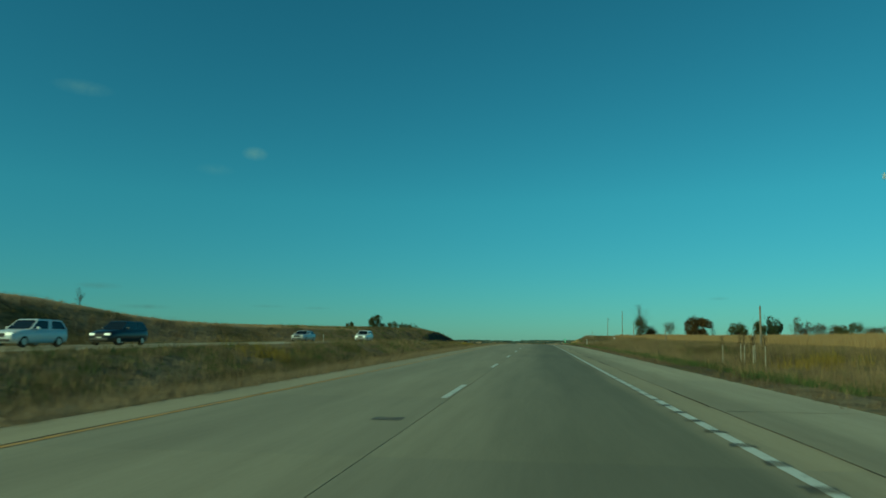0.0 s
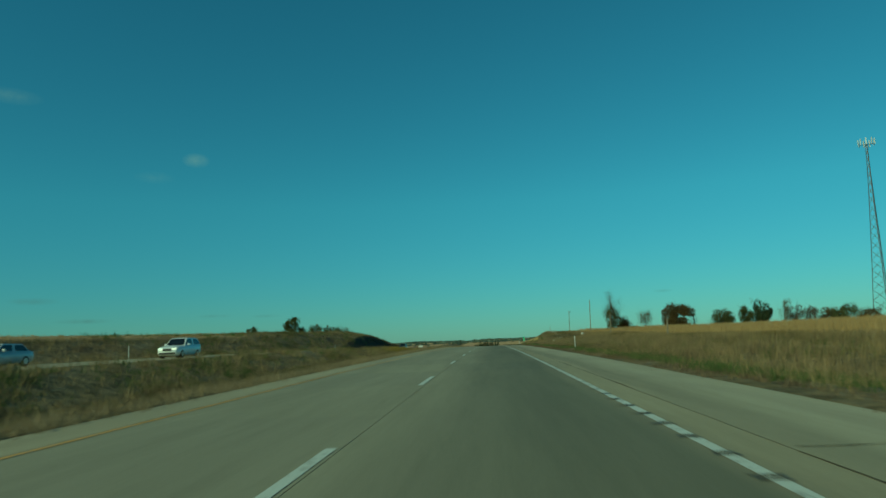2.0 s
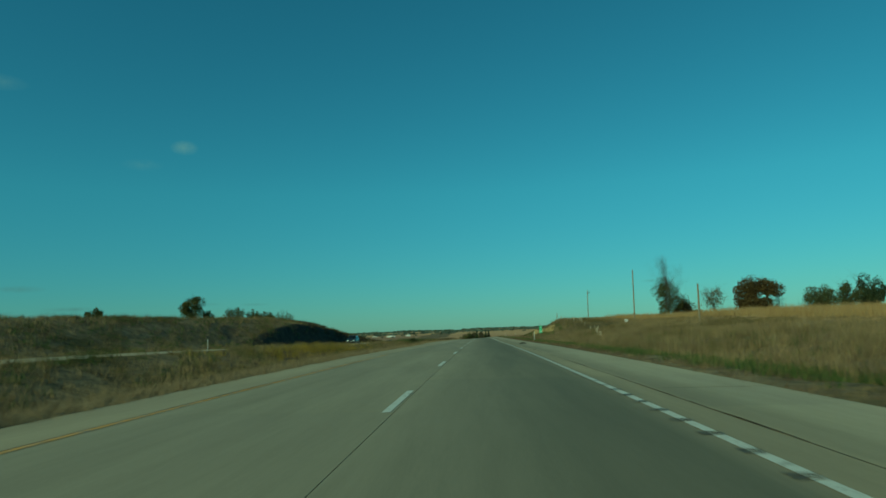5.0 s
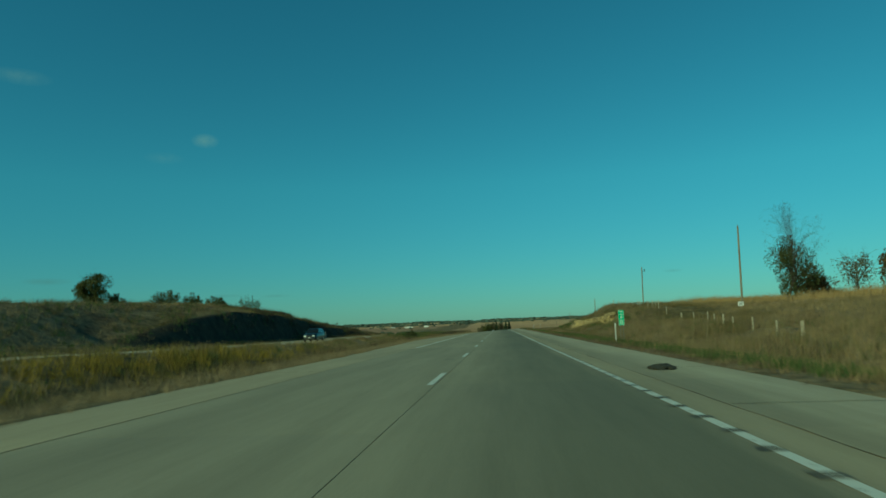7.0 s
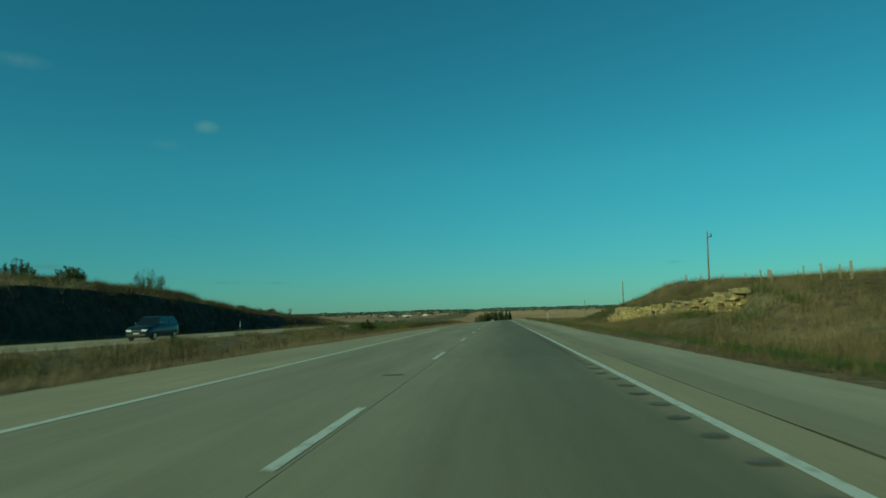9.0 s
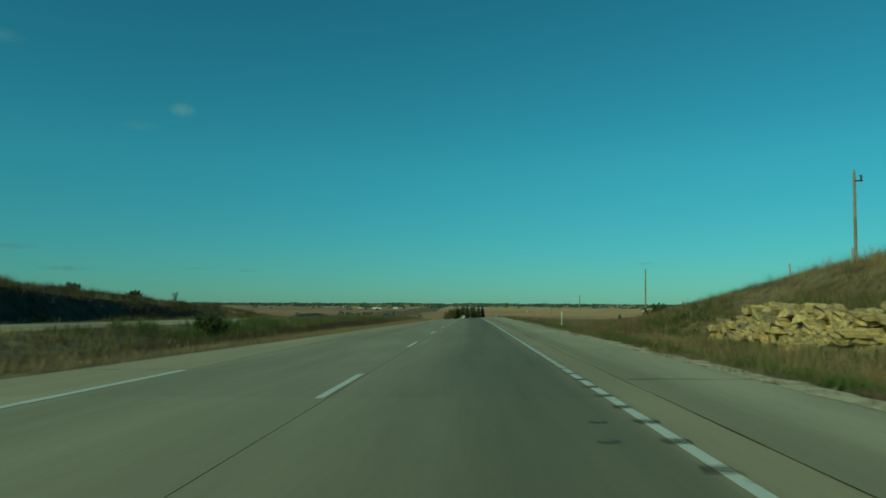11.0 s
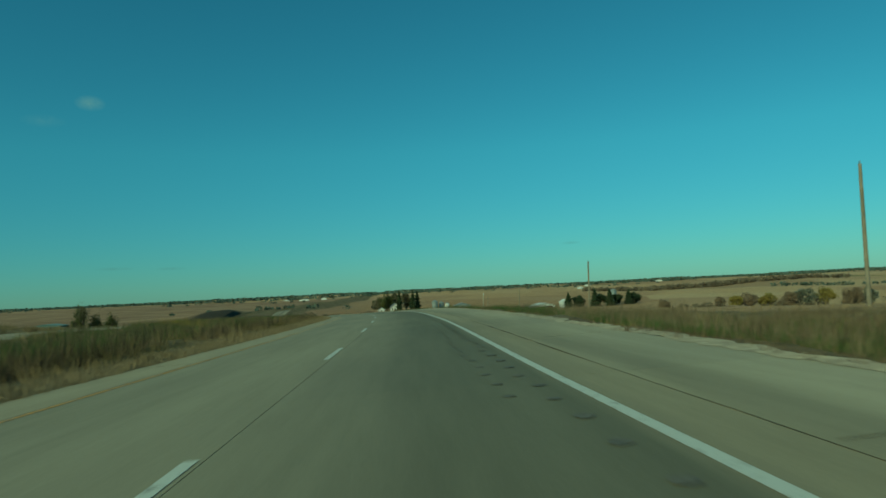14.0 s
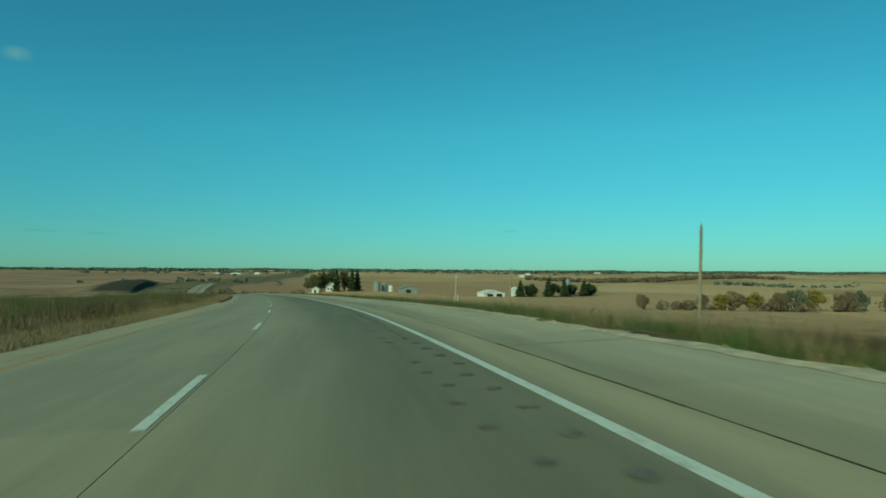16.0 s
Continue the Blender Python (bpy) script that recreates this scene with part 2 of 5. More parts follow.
def make_grass():
    m, t, s = nodes_of("dry_grass")
    rnd = t.nodes.new("ShaderNodeNewGeometry").outputs["Random Per Island"]
    c = mixed(t, grass_colour(t), ramp(t, rnd, [(0.0, (0.85, 0.86, 0.80)), (0.5, (1.2, 1.14, 1.06)), (1.0, (1.75, 1.6, 1.42))]), 1.0, "MULTIPLY")
    t.links.new(c, s.inputs["Base Color"])
    s.inputs["Roughness"].default_value = 0.8
    s.inputs["Specular IOR Level"].default_value = 0.15
    return m


def make_ground():
    """Rough grass near the road, farm fields beyond."""
    m, t, s = nodes_of("land")
    p = place(t)
    near = grass_colour(t)
    turn = t.nodes.new("ShaderNodeMapping")
    turn.inputs["Rotation"].default_value = (0, 0, 0.5)
    turn.inputs["Scale"].default_value = (0.0055, 0.0032, 0.0)
    t.links.new(p, turn.inputs[0])
    v = t.nodes.new("ShaderNodeTexVoronoi")
    v.distance, v.inputs["Scale"].default_value = "CHEBYCHEV", 1.0
    t.links.new(turn.outputs[0], v.inputs["Vector"])
    field = ramp(t, v.outputs["Color"], [(0.1, (0.36, 0.225, 0.135)), (0.3, (0.52, 0.36, 0.21)), (0.5, (0.40, 0.265, 0.165)), (0.65, (0.56, 0.41, 0.25)), (0.8, (0.32, 0.205, 0.125)), (0.92, (0.27, 0.24, 0.11))])
    rows = t.nodes.new("ShaderNodeTexWave")
    rows.inputs["Scale"].default_value, rows.inputs["Distortion"].default_value, rows.inputs["Detail"].default_value = 0.22, 2.5, 3
    t.links.new(p, rows.inputs["Vector"])
    field = mixed(t, field, ramp(t, rows.outputs[1], [(0.2, (0.82, 0.8, 0.78)), (0.8, (1.1, 1.08, 1.0))]), 0.7, "MULTIPLY")
    field = mixed(t, field, ramp(t, noise_of(t, p, 0.35, 5), [(0.3, (0.7, 0.7, 0.66)), (0.7, (1.15, 1.15, 1.1))]), 0.8, "MULTIPLY")
    att = t.nodes.new("ShaderNodeAttribute")
    att.attribute_name = "field"
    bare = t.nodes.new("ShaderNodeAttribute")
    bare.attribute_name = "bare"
    # bare soil of the cut, blackened so its colour carries the face's shade
    shaded_earth = ramp(t, noise_of(t, p, 0.8, 5, 0.65), [(0.3, (0.030, 0.026, 0.020)), (0.7, (0.075, 0.062, 0.045))])
    plough = t.nodes.new("ShaderNodeAttribute")
    plough.attribute_name = "plough"
    soil = ramp(t, noise_of(t, p, 0.02, 5, 0.6), [(0.3, (0.20, 0.125, 0.082)), (0.5, (0.28, 0.185, 0.115)), (0.7, (0.36, 0.25, 0.155))])
    field = mixed(t, field, soil, plough.outputs["Fac"])
    t.links.new(mixed(t, mixed(t, near, field, att.outputs["Fac"]), shaded_earth, bare.outputs["Fac"]), s.inputs["Base Color"])
    s.inputs["Roughness"].default_value = 0.95
    s.inputs["Specular IOR Level"].default_value = 0.1
    bump_of(t, noise_of(t, p, 2.2, 5, 0.65), 0.9, 0.25, s)
    return m


def make_concrete(shoulder=False):
    m, t, s = nodes_of("concrete_shoulder" if shoulder else "concrete_lane")
    p = place(t)
    base = (0.395, 0.348, 0.252) if shoulder else (0.298, 0.267, 0.195)
    along = t.nodes.new("ShaderNodeMapping")
    along.inputs["Scale"].default_value = (1.6, 0.12, 1.0)
    t.links.new(p, along.inputs[0])
    c = ramp(t, noise_of(t, along.outputs[0], 0.8, 5, 0.6), [(0.3, tuple(v * 0.86 for v in base)), (0.7, tuple(v * 1.1 for v in base))])
    uv = t.nodes.new("ShaderNodeUVMap")
    uv.uv_map = "lane"
    sep = t.nodes.new("ShaderNodeSeparateXYZ")
    t.links.new(uv.outputs[0], sep.inputs[0])
    # long stains along the wheel tracks, by metres from the lane joint
    wob = t.nodes.new("ShaderNodeMapping")
    wob.inputs["Scale"].default_value = (1.2, 0.05, 1)
    t.links.new(uv.outputs[0], wob.inputs[0])
    nz = noise_of(t, wob.outputs[0], 1.0, 4, 0.6)
    off = t.nodes.new("ShaderNodeMath")
    off.operation = "MULTIPLY_ADD"
    t.links.new(nz, off.inputs[0])
    off.inputs[1].default_value = 0.9
    t.links.new(sep.outputs[0], off.inputs[2])
    mr = t.nodes.new("ShaderNodeMapRange")
    mr.inputs[1].default_value, mr.inputs[2].default_value = -8.0, 8.0
    t.links.new(off.outputs[0], mr.inputs[0])
    k = lambda u: (u + 0.45 + 8) / 16
    dark = (0.66, 0.68, 0.66)
    one = (1, 1, 1)
    if shoulder:
        st = [(k(4.15), (0.9, 0.88, 0.84)), (k(4.34), (0.70, 0.69, 0.67)), (k(4.75), (0.73, 0.73, 0.71)), (k(5.1), (0.92, 0.92, 0.9)), (k(5.6), one)]
    else:
        st = [(k(-3.4), one), (k(-2.6), (0.9, 0.9, 0.9)), (k(-1.6), one), (k(0.2), (0.96, 0.96, 0.95)), (k(1.0), (0.80, 0.81, 0.80)), (k(1.9), (0.60, 0.62, 0.60)), (k(3.2), (0.55, 0.57, 0.55)), (k(3.55), (0.92, 0.9, 0.86)), (k(3.8), (1.1, 1.05, 0.97))]
    c = mixed(t, c, ramp(t, mr.outputs[0], st), 1.0, "MULTIPLY")
    rnd = t.nodes.new("ShaderNodeObjectInfo").outputs["Random"]
    c = mixed(t, c, ramp(t, rnd, [(0, (0.93, 0.93, 0.93)), (1, (1.04, 1.03, 1.0))]), 1.0, "MULTIPLY")
    blot = ramp(t, noise_of(t, along.outputs[0], 3.0, 6, 0.7), [(0.3, (0.82, 0.82, 0.8)), (0.55, one)])
    c = mixed(t, c, blot, 0.5, "MULTIPLY")
    f = noise_of(t, p, 60, 2)
    c = mixed(t, c, ramp(t, f, [(0.35, (0.8, 0.8, 0.78)), (0.65, (1.1, 1.1, 1.08))]), 0.6, "MULTIPLY")
    t.links.new(c, s.inputs["Base Color"])
    s.inputs["Roughness"].default_value = 0.82
    s.inputs["Specular IOR Level"].default_value = 0.3
    bump_of(t, f, 0.35, 0.004, s)
    return m


def make_paint(name, c, wear):
    m, t, s = nodes_of(name)
    p = place(t)
    n = noise_of(t, p, 7, 5, 0.7)
    t.links.new(ramp(t, n, [(wear - 0.12, (0.24, 0.22, 0.18)), (wear, c), (0.8, tuple(v * 0.9 for v in c))]), s.inputs["Base Color"])
    s.inputs["Roughness"].default_value = 0.6
    bump_of(t, n, 0.2, 0.003, s)
    return m


LANE, SHOULDER = make_concrete(), make_concrete(True)
GRASS, LAND = make_grass(), make_ground()
WHITE_PAINT = make_paint("worn_white_paint", (0.58, 0.58, 0.52), 0.46)
YELLOW_PAINT = make_paint("worn_yellow_paint", (0.54, 0.29, 0.06), 0.49)
TAR = simple("joint_tar", (0.085, 0.068, 0.050), 1.0, vary=0.4, scale=2, bump=0)
TAR.node_tree.nodes["Principled BSDF"].inputs["Specular IOR Level"].default_value = 0.0
RUBBER_MARK = simple("rumble_stain", (0.135, 0.12, 0.095), 0.8, vary=0.4, scale=6)
PALE_GRAVEL = simple("pale_edge_gravel", (0.42, 0.35, 0.245), 0.95, vary=0.3, scale=3.5, fine=22, bump=0.3, dist=0.008)
POLE_WOOD = simple("weathered_pole_wood", (0.25, 0.21, 0.155), 0.9, vary=0.3, scale=1.2, fine=30, bump=0.5)
POST_WOOD = simple("grey_post_wood", (0.40, 0.34, 0.25), 0.9, vary=0.3, scale=5, fine=40, bump=0.5)
STEEL = simple("galvanised_steel", (0.17, 0.175, 0.17), 0.7, 0.2, vary=0.15, scale=6)
DARK_STEEL = simple("tower_steel", (0.10, 0.10, 0.11), 0.5, 0.5, vary=0.2)
WHITE_PLASTIC = simple("white_plastic", (0.62, 0.63, 0.60), 0.5, vary=0.06, scale=4)
GREEN_SIGN = simple("green_reflective_sheet", (0.03, 0.58, 0.26), 0.4, vary=0.05, scale=8, bump=0)
WHITE_SIGN = simple("white_reflective_sheet", (0.80, 0.80, 0.78), 0.45, vary=0.05, scale=8, bump=0)
LIMESTONE = simple("limestone", (0.50, 0.385, 0.20), 0.92, vary=0.5, scale=2.2, fine=11, bump=0.9, dist=0.05)
BARK = simple("bark", (0.085, 0.066, 0.048), 0.95, vary=0.3, scale=3, fine=22, bump=0.8, dist=0.02)
PALE_BARK = simple("pale_bark", (0.42, 0.38, 0.31), 0.9, vary=0.35, scale=5, fine=12, bump=0.5)


# ---- mesh helpers ----
def shape(name, verts, faces, material, uv=None, smooth_shade=False):
    me = bpy.data.meshes.new(name)
    me.from_pydata([tuple(map(float, v)) for v in verts], [], [tuple(map(int, f)) for f in faces])
    if uv is not None:
        lay = me.uv_layers.new(name="lane")
        idx = np.empty(len(me.loops), dtype=np.int32)
        me.loops.foreach_get("vertex_index", idx)
        lay.data.foreach_set("uv", np.asarray(uv, dtype=np.float32)[idx].ravel())
    if material:
        me.materials.append(material)
    if smooth_shade:
        me.polygons.foreach_set("use_smooth", [True] * len(me.polygons))
    return me


def part(name, mesh, parent=None, label="", material=None, at=None):
    """Links a mesh or bmesh as one object under a thing or part."""
    if isinstance(mesh, bmesh.types.BMesh):
        me = bpy.data.meshes.new(name)
        mesh.to_mesh(me)
        mesh.free()
        mesh = me
    if material:
        mesh.materials.append(material)
    ob = new(name, mesh)
    if at is not None:
        ob.matrix_basis = at
    if parent is not None:
        ob.parent = parent
    if label:
        tagged(ob, label)
    return ob


def root(name, m, label, category, group="", kind=""):
    ob = new(name)
    ob.empty_display_size = 0.3
    ob.matrix_basis = m
    return tagged(ob, label, category, group, kind)


def box(bm, x0, x1, y0, y1, z0, z1, bev=0.0):
    r = bmesh.ops.create_cube(bm, size=1)
    bmesh.ops.scale(bm, vec=(x1 - x0, y1 - y0, z1 - z0), verts=r["verts"])
    bmesh.ops.translate(bm, vec=((x0 + x1) / 2, (y0 + y1) / 2, (z0 + z1) / 2), verts=r["verts"])
    if bev:
        bmesh.ops.bevel(bm, geom=list({e for v in r["verts"] for e in v.link_edges}), offset=bev, segments=2, affect="EDGES", profile=0.5)
    return bm


def tube(bm, a, b, ra, rb, n=6):
    a, b = Vector(a), Vector(b)
    r = bmesh.ops.create_cone(bm, cap_ends=True, segments=n, radius1=ra, radius2=rb, depth=(b - a).length)
    m = Matrix.Translation((a + b) / 2) @ (b - a).to_track_quat("Z", "Y").to_matrix().to_4x4()
    bmesh.ops.transform(bm, matrix=m, verts=r["verts"])
    return bm


def strip(u0, u1, ys, lift, name, material):
    """A flat ribbon along the road."""
    ys = np.asarray(ys, float)
    n = len(ys)
    us = np.concatenate([np.full(n, u0) if np.isscalar(u0) else u0, np.full(n, u1) if np.isscalar(u1) else u1])
    yy = np.concatenate([ys, ys])
    v = np.stack([us + road_x(yy), yy, surf(us, yy) + lift], 1)
    f = [(i, n + i, n + i + 1, i + 1) for i in range(n - 1)]
    return shape(name, v, f, material, np.stack([us, yy], 1))


# ---- land: one sheet to the horizon ----
def land():
    near = np.concatenate([np.arange(-60, -33, 1.0), [-33.4, -33.0, -32.8, -32.6, -27, -22.2, -21.8, -21.5, -21.2], np.arange(-20.5, -7.4, 0.8),
                           np.arange(-7.3, -3.8, 0.2), np.arange(-3, 6, 1.5), [6.05, 6.2, 6.3, 6.37, 6.5], np.arange(6.9, 25, 0.6), np.arange(26, 60, 2.0)])
    out = np.concatenate([np.arange(64, 200, 9), np.geomspace(205, 4800, 46)])
    us = np.concatenate([-out[::-1], near, out])
    ys = np.concatenate([-np.geomspace(900, 75, 8), np.arange(-60, 440, 2.5), np.arange(440, 980, 8), np.geomspace(985, 4800, 70)])
    U, Y = np.meshgrid(us, ys)
    X = U + road_x(Y)
    Z = ground_z(X, Y)
    d = np.hypot(X, Y - 200)
    rnd = np.random.RandomState(4)
    amp = 0.05 * ((U > 7) | (U < -7.5)) * ((U < -33.5) | (U > -21))
    Z = Z + rnd.normal(0, 1, Z.shape) * amp * (np.abs(U) < 70)
    nu, ny = len(us), len(ys)
    idx = np.arange(nu * ny).reshape(ny, nu)
    f = np.stack([idx[:-1, :-1], idx[:-1, 1:], idx[1:, 1:], idx[1:, :-1]], -1).reshape(-1, 4)
    me = shape("ground", np.stack([X, Y, Z], -1).reshape(-1, 3), f, LAND, smooth_shade=True)
    fld = np.maximum.reduce([smooth(27, 31, U) * (Y < 330), smooth(-52, -70, U) * (Y < 335), smooth(-42.5, -45, U) * (Y < 172), smooth(17, 24, U) * (Y >= 330), smooth(-40, -75, U) * (Y >= 335), smooth(480, 600, Y) * (np.abs(U + 10) > 45)])
    a = me.attributes.new("field", "FLOAT", "POINT")
    a.data.foreach_set("value", fld.astype(np.float32).ravel())
    p = me.attributes.new("plough", "FLOAT", "POINT")
    p.data.foreach_set("value", (smooth(-0.02, -0.06, X / (Y + 900)) * smooth(340, 400, Y) * smooth(2600, 2200, Y)).astype(np.float32).ravel())
    # where that painted shade lies: the steep cut face and the whole far mound
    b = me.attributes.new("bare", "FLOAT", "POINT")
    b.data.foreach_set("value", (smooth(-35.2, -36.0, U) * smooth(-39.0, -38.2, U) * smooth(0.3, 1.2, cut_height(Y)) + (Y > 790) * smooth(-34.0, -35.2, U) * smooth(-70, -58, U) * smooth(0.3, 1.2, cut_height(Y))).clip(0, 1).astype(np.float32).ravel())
    return tagged(part("ground", me), "dry roadside grass and harvested farm fields", "ground", kind="structure")


ground = land()

# ---- the carriageway, its slabs and paint ----
road = tagged(part("road", strip(left_edge(np.arange(-58, 955, 3.0)) + 0.02, RIGHT_EDGE - 0.02, np.arange(-58, 955, 3.0), -0.022, "road", TAR)),
              "two-lane concrete highway carriageway with worn paint", "road", kind="structure")
SLAB = 6.096


def slab(u0, u1, y0, y1, material):
    gap = 0.005
    ys = np.linspace(y0 + gap * 0.5, y1 - gap * 0.5, 3)
    lo = left_edge(ys) if u0 is None else np.full(3, u0 + gap)
    hi = np.full(3, u1 - gap)
    uu = np.concatenate([lo, hi, lo, hi])
    yy = np.concatenate([ys] * 4)
    zz = surf(uu, yy) - np.repeat([0, 0, 0.03, 0.03], 3)
    f = [(0, 3, 4, 1), (1, 4, 5, 2), (6, 0, 1, 7), (7, 1, 2, 8), (3, 9, 10, 4), (4, 10, 11, 5), (6, 9, 3, 0), (2, 5, 11, 8)]
    return shape("slab", np.stack([uu + road_x(yy), yy, zz], 1), f, material, np.stack([uu, yy], 1))


# ---- the far carriageway ----
OPP_NEAR, OPP_FAR = -21.6, -32.6


def opp_strip(u0, u1, ys, lift, name, material):
    ys = np.asarray(ys, float)
    n = len(ys)
    us = np.repeat([u0, u1], n)
    yy = np.concatenate([ys, ys])
    v = np.stack([us + road_x(yy), yy, opp_z(yy) + lift], 1)
    return shape(name, v, [(i, n + i, n + i + 1, i + 1) for i in range(n - 1)], material, np.stack([us + 30, yy], 1))


opposite_road = tagged(part("road", opp_strip(OPP_FAR, OPP_NEAR, np.arange(-58, 765, 4.0), 0.0, "road", SHOULDER)),
                       "opposite concrete carriageway beyond the grass median", "road", kind="structure")
part("edge_line", opp_strip(-30.6, -30.48, np.arange(-58, 765, 4.0), 0.006, "edge_line", WHITE_PAINT), opposite_road)
part("edge_line", opp_strip(-23.4, -23.28, np.arange(-58, 765, 4.0), 0.006, "edge_line", YELLOW_PAINT), opposite_road)
for k in range(-4, 62):
    part("lane_dash", opp_strip(-27.05, -26.93, np.linspace(k * 12.192, k * 12.192 + 3.1, 3), 0.006, "lane_dash", WHITE_PAINT), opposite_road)


# ---- grass and weeds ----
def tufts(name, us, ys, height, blades, width, material, label, seed, lean=1.0, category="grass"):
    """Many tufts of thin tapering blades in one mesh; width is half a blade's foot, in metres."""
    rs = np.random.RandomState(seed)
    n = len(us)
    x = us + road_x(ys)
    z = ground_z(x, ys) - 0.04
    N = n * blades
    tall = np.repeat(height, blades)
    cx, cy, cz = np.repeat(x, blades), np.repeat(ys, blades), np.repeat(z, blades)
    h = tall * rs.beta(2.2, 1.6, N) * 1.25
    a = rs.uniform(0, 2 * np.pi, N)
    rad = np.sqrt(rs.uniform(0, 1, N)) * (0.12 + 0.42 * tall)
    bx, by = cx + np.cos(a) * rad, cy + np.sin(a) * rad
    b = rs.uniform(0, 2 * np.pi, N)
    w = width * rs.uniform(0.6, 1.5, N)
    dx, dy = np.cos(b) * w, np.sin(b) * w
    c = rs.uniform(0, 2 * np.pi, N)
    far = h * lean * rs.uniform(0, 0.8, N)
    v = np.stack([np.stack([bx - dx, by - dy, cz], 1), np.stack([bx + dx, by + dy, cz], 1), np.stack([bx + np.cos(c) * far, by + np.sin(c) * far, cz + h], 1)], 1).reshape(-1, 3)
    me = bpy.data.meshes.new(name)
    me.vertices.add(3 * N)
    me.vertices.foreach_set("co", v.astype(np.float32).ravel())
    me.loops.add(3 * N)
    me.loops.foreach_set("vertex_index", np.arange(3 * N, dtype=np.int32))
    me.polygons.add(N)
    me.polygons.foreach_set("loop_start", np.arange(0, 3 * N, 3, dtype=np.int32))
    me.update(calc_edges=True)
    me.materials.append(material)
    return tagged(part(name, me), label, category, kind="stuff")


def scatter(seed, n, u0, u1, y0, y1, clump=0.0):
    rs = np.random.RandomState(seed)
    u, y = rs.uniform(u0, u1, n), rs.uniform(y0, y1, n)
    if clump:
        keep = rs.uniform(0, 1, n) < np.clip(0.5 + clump * (np.sin(u * 0.9 + y * 0.31) * np.sin(y * 0.13 + 1.1) + 0.5 * np.sin(y * 0.57 + u * 0.4)), 0.06, 1)
        u, y = u[keep], y[keep]
    return u, y


def verge_heights(rs, u, lo, hi, edge0, edge1):
    """Short beside the paving, tall further off."""
    return (lo + (hi - lo) * np.clip((u - edge0) / (edge1 - edge0), 0, 1)) * rs.uniform(0.6, 1.35, len(u))


RS = np.random.RandomState(12)
GOLD = leafy("yellow_weed", [(0.1, (0.12, 0.10, 0.03)), (0.5, (0.30, 0.21, 0.04)), (0.9, (0.46, 0.32, 0.07))])
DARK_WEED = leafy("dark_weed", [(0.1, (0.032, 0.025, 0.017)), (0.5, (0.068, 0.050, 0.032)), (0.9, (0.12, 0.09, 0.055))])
GREEN_WEED = leafy("green_weed", [(0.1, (0.040, 0.070, 0.020)), (0.5, (0.085, 0.128, 0.036)), (0.9, (0.155, 0.18, 0.058))])
RUSSET_WEED = leafy("russet_weed", [(0.1, (0.078, 0.054, 0.034)), (0.5, (0.138, 0.100, 0.064)), (0.9, (0.215, 0.160, 0.102))], 0.1)
STRAW = leafy("straw_stems", [(0.1, (0.17, 0.125, 0.072)), (0.5, (0.25, 0.19, 0.115)), (0.9, (0.34, 0.265, 0.165))], 0.1)
CORN = leafy("dry_corn", [(0.1, (0.24, 0.155, 0.07)), (0.5, (0.36, 0.245, 0.115)), (0.9, (0.46, 0.33, 0.165))], 0.15)


def off_rock(u, y, share=0.93):
    """Thins out what would stand on the rock face."""
    return ~((y > 241) & (y < 284) & (u > 14.0) & (u < 15.6) & (RS.uniform(0, 1, len(u)) < share))


# right verge and bank: russet lip, green strip, then rough brown grass
u, y = scatter(1, 40000, 6.6, 20.8, -6, 430, 0.3)
keep = off_rock(u, y) & ~((y > 335) & (u > 15)) & ~((u < 9.6) & (RS.uniform(0, 1, len(u)) < 0.45))
u, y = u[keep], y[keep]
tufts("verge_grass", u, y, np.where(y > 284, 0.7, 1.0) * verge_heights(RS, u, 0.14, 0.55, 6.5, 10.5), 26, 0.0075, GRASS, "rough dry brown and olive grass beside the shoulder", 21)
u, y = scatter(2, 19000, 20.5, 31, 0, 335, 0.3)
tufts("verge_grass", u, y, RS.uniform(0.25, 0.62, len(u)), 20, 0.010, GRASS, "dry grass and weeds on the bank below the fence", 22)
u, y = scatter(14, 12000, 6.34, 8.0, -6, 330, 0.3)
tufts("fringe_grass", u, y, RS.uniform(0.07, 0.22, len(u)), 20, 0.007, RUSSET_WEED, "short reddish-brown grass fringing the shoulder", 35, 1.2)
u, y = scatter(15, 15000, 7.1, 10.6, -6, 330, 0.75)
tufts("green_weeds", u, y, RS.uniform(0.14, 0.36, len(u)), 20, 0.010, GREEN_WEED, "dark green strip of weeds beside the shoulder", 36, 1.0, "weeds")
u, y = scatter(10, 5200, 10, 20, 0, 330, 1.1)
keep = off_rock(u, y)
u, y = u[keep], y[keep]
tufts("green_weeds", u, y, RS.uniform(0.25, 0.6, len(u)), 16, 0.011, GREEN_WEED, "olive green weeds patching the bank", 33, 0.8, "weeds")
u, y = scatter(19, 9000, 9.2, 21.5, 0, 330, 0.9)
keep = off_rock(u, y)
u, y = u[keep], y[keep]
tufts("russet_weeds", u, y, np.where(y > 282, 0.55, 1.0) * RS.uniform(0.35, 0.8, len(u)), 18, 0.0075, RUSSET_WEED, "reddish-brown weeds over the bank", 43, 1.1, "weeds")
u, y = scatter(20, 4200, 9.5, 21.5, 130, 330, 0.9)
keep = off_rock(u, y)
u, y = u[keep], y[keep]
tufts("straw_grass", u, y, np.where(y > 282, 0.55, 1.0) * RS.uniform(0.4, 0.85, len(u)), 14, 0.0065, STRAW, "pale straw stems standing over the bank", 44, 1.0)
u, y = scatter(17, 900, 16.2, 23, 244, 306, 0.5)
